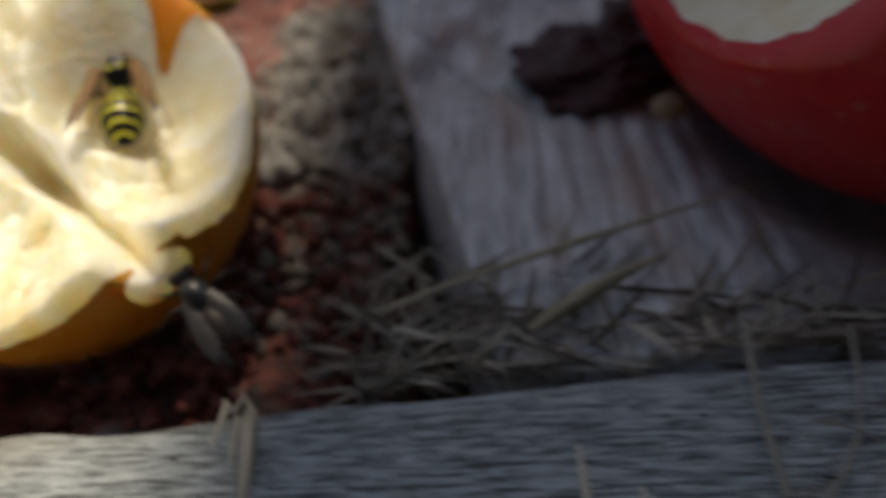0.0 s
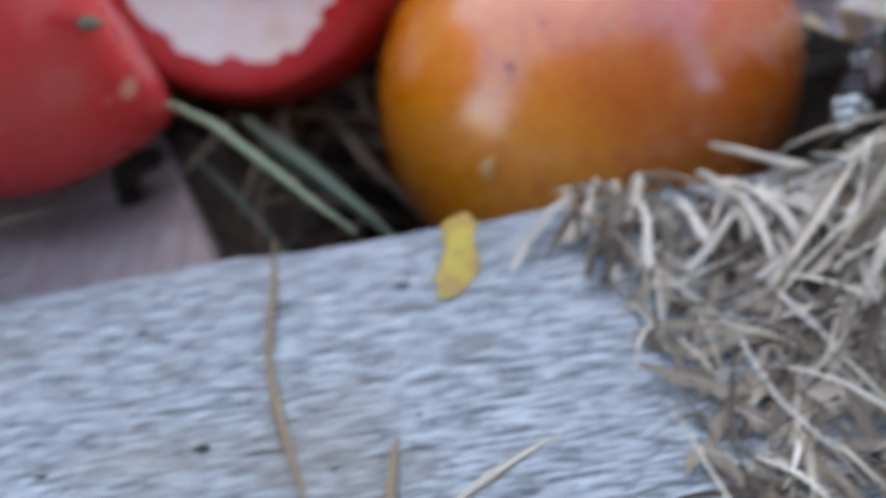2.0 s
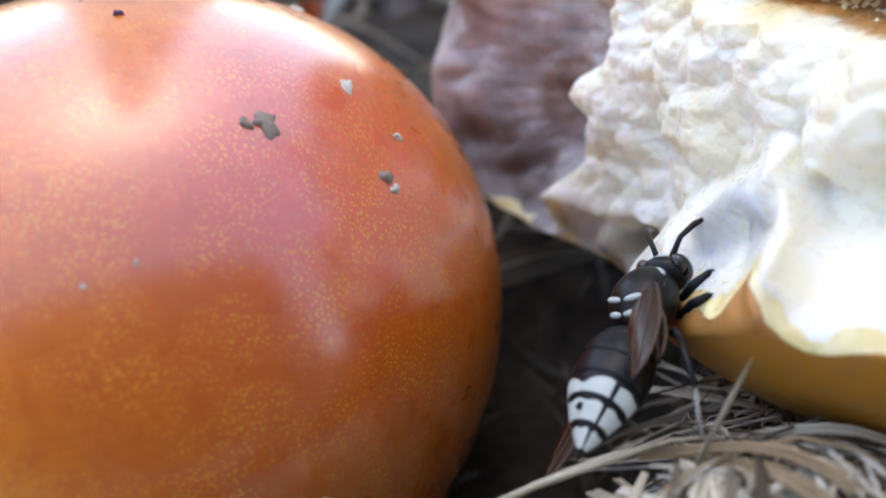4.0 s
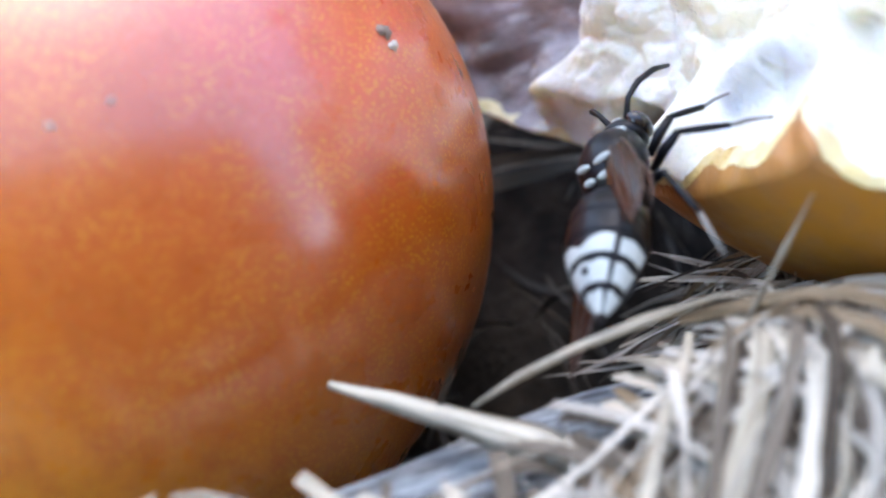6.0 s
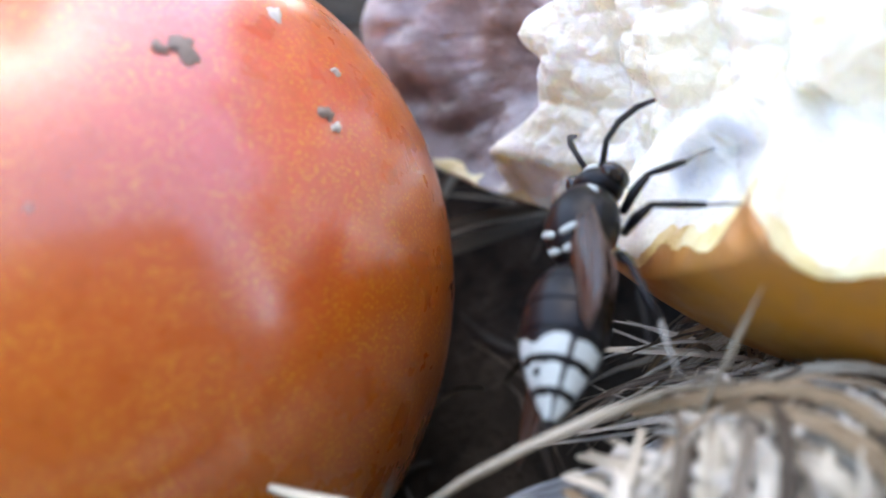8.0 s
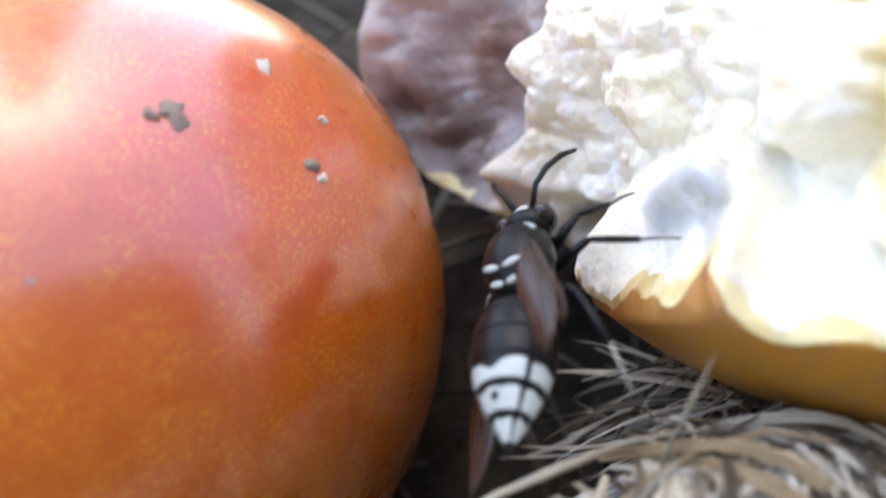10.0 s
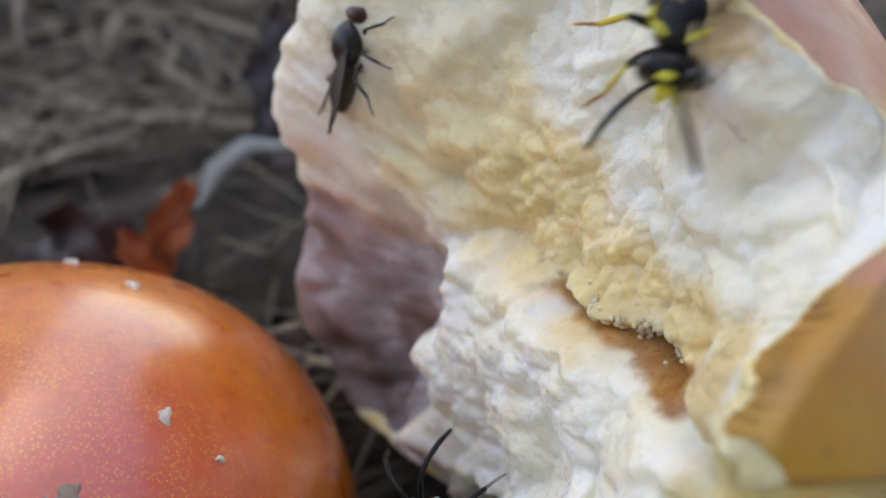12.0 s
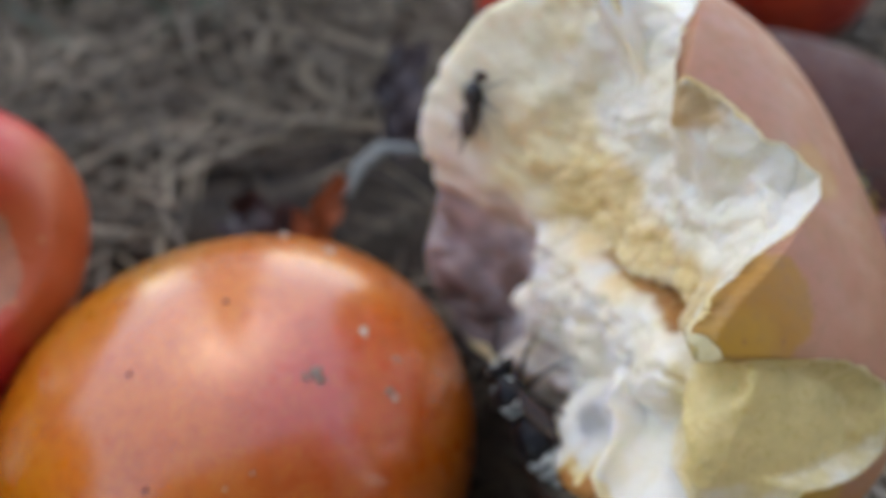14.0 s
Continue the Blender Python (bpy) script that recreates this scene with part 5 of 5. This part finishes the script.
def build_wasp(name, label, category, black, pale, banding, wing_mat, vein, leg_mats, face, hair=0, wings="folded", legs="long", girth=3.5, taper=False):
    ob = thing(name, label, category)
    def abdomen(x):
        t = (x + 12.0) / 12.6
        w = girth * (math.sin(math.pi * min(1, max(0, t)) ** 0.78) ** 0.72) + 0.08
        if taper:
            t = min(1, max(0, t))
            w = girth * math.sin(min(1, t / 0.62) * math.pi / 2) ** 0.85 * math.sqrt(1 - max(0, (t - 0.62) / 0.41) ** 2.4) + 0.08
        return w, w * 0.92, -0.2 - 0.9 * (1 - t) ** 2
    bounds = [0.6, -1.4, -3.6, -5.9, -8.1, -10.1, -11.95]
    for k in range(6):
        seg = shell("abdomen_segment", bounds[k], bounds[k + 1] - 0.25, abdomen, black, ob, grow=1.0 - 0.012 * k)
        for start, stop, a0, a1, dip in banding[k]:
            x0, x1 = bounds[k] + (bounds[k + 1] - bounds[k]) * start, bounds[k] + (bounds[k + 1] - bounds[k]) * stop
            n, m = 12, 5
            v = []
            for i in range(m):
                for j in range(n):
                    a = a0 + (a1 - a0) * j / (n - 1)
                    notch = dip * math.exp(-((a - math.pi / 2) / 0.22) ** 2) * (1 - i / (m - 1))
                    edge = 0.12 * math.sin(9 * a + k) * (1 - i / (m - 1))
                    x = x0 + (x1 - x0) * min(1, i / (m - 1) + notch + edge * 0.5)
                    w, h, z = abdomen(x)
                    g = 1.025 - 0.012 * k
                    v.append((x, w * g * math.cos(a), z + h * g * math.sin(a)))
            f = [[i * n + j, i * n + j + 1, (i + 1) * n + j + 1, (i + 1) * n + j][::-1] for i in range(m - 1) for j in range(n - 1)]
            mesh_object("band", v, f, pale, seg, "pale band")
    tube("sting", [(-11.9, 0, -1.0), (-12.7, 0, -1.15)], [0.25, 0.05], black, ob)
    tube("waist", [(0.4, 0, -0.2), (1.3, 0, -0.1), (2.0, 0, 0.1)], [0.8, 0.6, 1.2], black, ob)
    thorax = lump("thorax", (4.6, 0, 0.5), (3.9, girth * (0.9 if taper else 0.76), girth * (0.84 if taper else 0.76)), black, ob, size=(22, 15))
    for sgn in (-1, 1):
        lump("shoulder_mark", (6.9, sgn * 1.5, 2.0), (0.3, 1.05, 0.3), pale, thorax, "pale shoulder stripe", (0, 0, sgn * 0.6))
        if hair:
            lump("back_mark", (2.7, sgn * 0.9, 2.55), (0.4, 0.75, 0.35), pale, thorax, "pale spot", (0, 0, 0))
        if not hair:
            lump("back_mark", (2.5, sgn * 1.0, 2.75), (0.34, 0.85, 0.3), pale, thorax, "ivory bar", (0, 0.5, -sgn * 0.35))
            lump("back_mark", (1.35, sgn * 0.8, 1.95), (0.3, 0.7, 0.3), pale, thorax, "ivory bar", (0, 0.7, -sgn * 0.3))
        lump("wing_cap", (5.2, sgn * 2.5, 1.5), (0.8, 0.4, 0.4), pale if hair else black, thorax)
        for k in range(0 if hair or sgn < 0 else 1):
            x, a = -9.0, up
            w, h, z = abdomen(x)
            lump("dark_spot", (x, w * 1.01 * math.cos(a), z + h * 1.01 * math.sin(a)), (0.4, 0.3, 0.22), black, ob, "black spot")
    for k in range(hair):
        a, b = 0.2 + 2.7 * ((k * 0.618) % 1), 2.4 * ((k * 0.381) % 1) - 1.2
        d = np.array([math.sin(b), math.cos(a) * math.cos(b), math.sin(a) * math.cos(b)])
        p = np.array([4.6, 0, 0.5]) + d * (3.85, 2.95, 2.85)
        tube("hair", [p, p + d * 0.9], [0.05, 0.02], black, thorax, sides=3)
    head = lump("head", (9.2, 0, -0.1), (1.5, girth * 0.68, girth * 0.58), black, ob, size=(20, 13))
    lump("face_plate", (10.5, 0, -0.8), (0.55, 1.15, 1.1), face, head, "pale face plate")
    lump("brow", (10.2, 0, 1.2), (0.5, 0.8, 0.35), pale, head)
    eye = Paint(name + " eye", 0.15, 0.6).set("Base Color", (0.016, 0.013, 0.012)).mat
    for sgn in (-1, 1):
        lump("eye", (9.6, sgn * 1.85, 0.15), (0.95, 0.95, 1.5), eye, head, "black eye", (0, 0, -sgn * 0.5))
        lump("jaw", (10.7, sgn * 0.7, -1.8), (0.7, 0.5, 0.6), face, head)
        tube("antenna", [(10.5, sgn * 0.7, 0.7), (12.2, sgn * 1.6, 1.8), (13.8, sgn * 2.6, 1.9), (15.5, sgn * 3.6, 1.3), (17.0, sgn * 4.3, 0.2)], [0.3, 0.26, 0.3, 0.3, 0.2], black, head, sides=6)
        if wings == "folded":     # one wing lies along the side, the other hangs spread past the tail
            root, tips = ((4.2, 2.0, -0.6), ((-13.5, 4.8, -3.6), (-9.0, 4.4, -3.4))) if sgn > 0 else ((5.0, -1.6, 2.6), ((-6.5, -4.3, 1.5), (-3.5, -4.6, 0.2)))
            wing("fore_wing", root, tips[0], 3.0, wing_mat, vein, ob)
            wing("hind_wing", (root[0] - 1.2, root[1], root[2] - 0.4), tips[1], 2.2, wing_mat, vein, ob)
        else:
            wing("fore_wing", (5.2, sgn * 2.4, 2.4), (-13.5, sgn * 6.6, 4.6), 2.4, wing_mat, vein, ob)
            wing("hind_wing", (4.0, sgn * 2.4, 2.0), (-9.0, sgn * 5.6, 3.2), 1.7, wing_mat, vein, ob)
        r = 0.8 if legs != "long" else 0.5 if sgn > 0 else 1.0
        leg(ob, [(7.0, sgn * 1.8, -1.6), (9.2, sgn * 4.6 * r, -0.6), (11.2, sgn * 6.4 * r, -2.4), (12.4, sgn * 8.4 * r, -3.2)], leg_mats)
        leg(ob, [(5.0, sgn * 2.2, -1.9), (5.2, sgn * 6.0 * r, -0.2), (5.4, sgn * 9.4 * r, -2.2), (5.2, sgn * 12.4 * r, -3.4)], leg_mats)
        leg(ob, [(3.0, sgn * 2.0, -1.9), (-0.6, sgn * 5.6 * r, 0.4), (-4.6, sgn * 7.4 * r, -1.8), (-8.2, sgn * 8.4 * r, -3.4)], leg_mats)
    return ob


def build_fly(name="fly", label="dark grey fly with clear wings and red-brown eyes"):
    black = plain("fly black", (0.018, 0.017, 0.017), 0.35, 0.5, 0.4, 1)
    brown = plain("fly brown", (0.045, 0.03, 0.02), 0.4, 0.5, 0.4, 1)
    eye = Paint("fly eye", 0.3, 0.5).set("Base Color", (0.045, 0.014, 0.01)).mat
    membrane = wing_paint("fly wing", (0.14, 0.125, 0.11), 0.6)
    ob = thing(name, label, "fly")
    lump("abdomen", (-3.2, 0, -0.1), (3.6, 2.0, 1.8), brown, ob)
    thorax = lump("thorax", (1.6, 0, 0.4), (2.8, 2.1, 2.1), black, ob)
    head = lump("head", (5.0, 0, 0.1), (1.0, 1.7, 1.5), black, ob)
    for sgn in (-1, 1):
        lump("eye", (5.2, sgn * 1.05, 0.4), (0.95, 0.85, 1.2), eye, head, "red-brown eye")
        wing("wing", (1.6, sgn * 1.4, 1.6), (-8.4, sgn * 2.6, 1.3), 2.6, membrane, black, ob)
        tube("antenna", [(5.9, sgn * 0.3, 0.4), (6.6, sgn * 0.4, 0.0)], [0.15, 0.12], black, head, sides=4)
        for p in ([(3.2, 1.3, -1.0), (4.4, 3.2, 0.2), (5.8, 4.4, -1.4), (7.0, 5.4, -2.0)], [(1.6, 1.6, -1.2), (2.0, 4.2, 0.2), (1.8, 6.0, -1.4), (2.0, 7.6, -2.2)], [(0.2, 1.4, -1.2), (-1.2, 3.8, 0.3), (-2.6, 5.0, -1.3), (-4.2, 6.0, -2.1)]):
            leg(ob, [(x, sgn * y, z) for x, y, z in p], (black, black, black), 0.26)
    for k in range(26):
        a, b = 0.15 + 2.8 * ((k * 0.618) % 1), 2.2 * ((k * 0.381) % 1) - 1.1
        d = np.array([math.sin(b), math.cos(a) * math.cos(b), math.sin(a) * math.cos(b)])
        q = np.array([1.6, 0, 0.4]) + d * (2.75, 2.05, 2.05)
        tube("bristle", [q, q + d * 0.8 + (-0.3, 0, 0)], [0.05, 0.02], black, thorax, sides=3)
    tube("mouth", [(5.6, 0, -0.9), (6.0, 0, -2.0)], [0.35, 0.45], black, head)
    return ob


def stance(tail, head, back, reach=9.2):
    """The pose of an insect whose tail tip and head lie at two places of the plan, its back turned towards a third way."""
    tail, head = Vector(tail), Vector(head)
    x = (head - tail).normalized()
    y = Vector(back).cross(x).normalized()
    z = x.cross(y)
    m = Matrix((x, y, z)).transposed().to_4x4()
    m.translation = (head - x * reach) * S
    return m


BLACK = plain("insect black", (0.006, 0.006, 0.007), 0.34, 0.22, 0.4, 1.2)
IVORY = plain("ivory white marking", (0.44, 0.475, 0.44), 0.45, 0.3, 0.18, 1.0)
YELLOW = plain("yellow marking", (0.62, 0.57, 0.05), 0.35, 0.4, 0.15, 1.0)
AMBER_WING = wing_paint("amber wing", (0.30, 0.16, 0.06), 0.5)
SMOKY_WING = wing_paint("smoky brown wing", (0.045, 0.018, 0.008), 0.72)
VEIN = plain("wing vein", (0.06, 0.03, 0.018), 0.4, 0.4)
YELLOW_LEG = plain("yellow leg", (0.60, 0.45, 0.05), 0.4, 0.4, 0.2, 1)
FOOT = plain("orange-brown foot", (0.34, 0.17, 0.05), 0.5, 0.4, 0.2, 1)
PALE_FOOT = plain("pale grey foot", (0.22, 0.21, 0.18), 0.5, 0.4, 0.6, 1.5)
up = math.pi / 2

build_straw()
build_heap_by_plank()
build_board_litter()
build_grass()

hornet = build_wasp("hornet", "black and ivory-white hornet feeding at the half-eaten apple", "hornet", BLACK, IVORY,
                    [[], [], [(0.25, 0.8, up - 1.3, up - 0.95, 0)], [(0.28, 0.9, up - 0.92, up + 0.92, 0.6), (0.33, 0.9, up + 1.08, up + 2.0, 0), (0.33, 0.9, up - 2.0, up - 1.08, 0)],
                     [(0.17, 0.88, up - 0.86, up + 0.86, 0.0), (0.2, 0.88, up + 1.04, up + 2.0, 0), (0.2, 0.88, up - 2.0, up - 1.04, 0)], [(0.16, 0.85, up - 0.7, up + 0.7, 0.0), (0.16, 0.85, up + 0.95, up + 2.2, 0), (0.16, 0.85, up - 2.2, up - 0.95, 0)]],
                    SMOKY_WING, VEIN, (BLACK, BLACK, PALE_FOOT), IVORY, hair=0, girth=3.4, taper=True)
bands = [[(0.7, 0.97, up - 1.7, up + 1.7, 0.0)]] + [[(0.80, 0.98, up - 2.0, up + 2.0, -1.2)] for _ in range(4)] + [[(0.55, 0.8, up - 1.6, up + 1.6, 0.0)]]
wasp_label = "black and yellow banded wasp"
wasp = build_wasp("wasp", wasp_label + " on the half-eaten apple", "wasp", BLACK, YELLOW, bands, AMBER_WING, VEIN, (BLACK, YELLOW_LEG, FOOT), YELLOW, hair=40, wings="open", legs="short")
for where, tail, head, back in (("inside the hollowed apple", (-48.5, 115.5, 18.5), (-53, 131.5, 21), (0.1, -0.4, 0.9)), ("on the rim of the apple", (-43, 166, 14.5), (-64, 167, 14.5), (0.1, -0.2, 0.97))):
    other = copy_thing(wasp, stance(tail, head, back))
    tagged(other, wasp_label + " " + where)
fly = build_fly()
fly.matrix_basis = stance((231.1, 146.4, 38.4), (234.1, 147.2, 50.4), (-0.95, 0.12, 0.25), 5.0)
gnat = copy_thing(fly, stance((-29, 83, 5), (-34.5, 89, 9), (0.4, -0.8, 0.4), 5.0))
tagged(gnat, "dark fly with glinting wings under the hollowed apple")


# ---- what moves ----
def motions():
    rolls = ((0, (-0.5, 0.15, 0.66)), (3.0, (-0.5, 0.15, 0.66)), (5.5, (-0.72, 0.30, 0.52)), (7.7, (-0.70, 0.28, 0.55)), (9.8, (-0.58, 0.18, 0.64)), (14.0, (-0.58, 0.18, 0.64)))
    rows = []
    for t, tail, head in ((0, (212.6, 85.0, 7.1), (225.4, 101.1, 11.6)),
                          (2, (212.6, 85.0, 7.1), (225.4, 101.1, 11.6)),
                          (2.5, (214.8, 85.0, 9.4), (230.5, 97.5, 15.5)),
                          (3, (215.4, 85.0, 9.0), (230.8, 98.2, 14.3)),
                          (5.5, (209.2, 85.0, 12.9), (225.4, 98.3, 13.5)),
                          (6, (211.0, 85.0, 10.5), (224.4, 101.0, 12.5)),
                          (6.5, (207.4, 85.0, 10.2), (222.3, 99.1, 14.4)),
                          (7, (209.9, 85.0, 8.4), (224.3, 98.7, 15.2)),
                          (7.5, (211.3, 85.0, 9.4), (225.1, 99.4, 16.3)),
                          (9.8, (211.7, 85.0, 9.3), (223.3, 101.2, 15.8)),
                          (10, (210.0, 85.0, 13.6), (221.8, 102.2, 16.0)),
                          (10.5, (214.1, 85.3, 14.0), (224.8, 103.2, 16.8)),
                          (11, (215.0, 86.7, 12.3), (225.5, 104.0, 17.9)),
                          (12, (218.2, 88.8, 11.0), (225.6, 106.6, 17.2)),
                          (13, (223.3, 92.2, 8.9), (225.6, 110.8, 16.1)),
                          (14, (227.7, 95.1, 7.0), (225.7, 114.4, 15.1))):
        back = [float(np.interp(t, [r[0] for r in rolls], [r[1][k] for r in rolls])) for k in range(3)]
        rows.append((t, stance(tail, head, back, 9.8)))
    walk(hornet, rows)
    face_out = (-0.7, -0.45, 0.55)
    rows = []
    for t, tail, head, way in ((0, (257.4, 125.9, 95.7), (249.4, 122.3, 73.6), face_out),
                               (10.4, (257.4, 125.9, 95.7), (249.4, 122.3, 73.6), face_out),
                               (11, (250.3, 111.0, 76.4), (245.4, 113.0, 54.1), face_out),
                               (11.2, (249.4, 112.0, 71.9), (244.9, 115.3, 49.1), face_out),
                               (11.5, (247.5, 113.0, 67.5), (245.5, 117.9, 44.8), face_out),
                               (11.8, (248.1, 104.7, 75.8), (244.6, 115.4, 52.0), face_out),
                               (12, (255.7, 118.5, 73.2), (245.4, 109.0, 61.1), (-0.5, -0.3, 0.8)),
                               (12.2, (282.1, 123.0, 69.6), (270.6, 109.5, 59.7), (-0.1, 0.0, 0.98)),
                               (12.5, (285.1, 117.5, 51.3), (302.5, 126.6, 46.9), (0.1, -0.4, 0.9)),
                               (12.8, (294.7, 124.5, 19.5), (312.1, 133.5, 17.5), (0.1, -0.1, 0.98)),
                               (14, (294.0, 122.5, 22.6), (311.5, 131.5, 21.1), (0.1, -0.1, 0.98))):
        rows.append((t, stance(tail, head, way)))
    walk(wasp, rows)


motions()
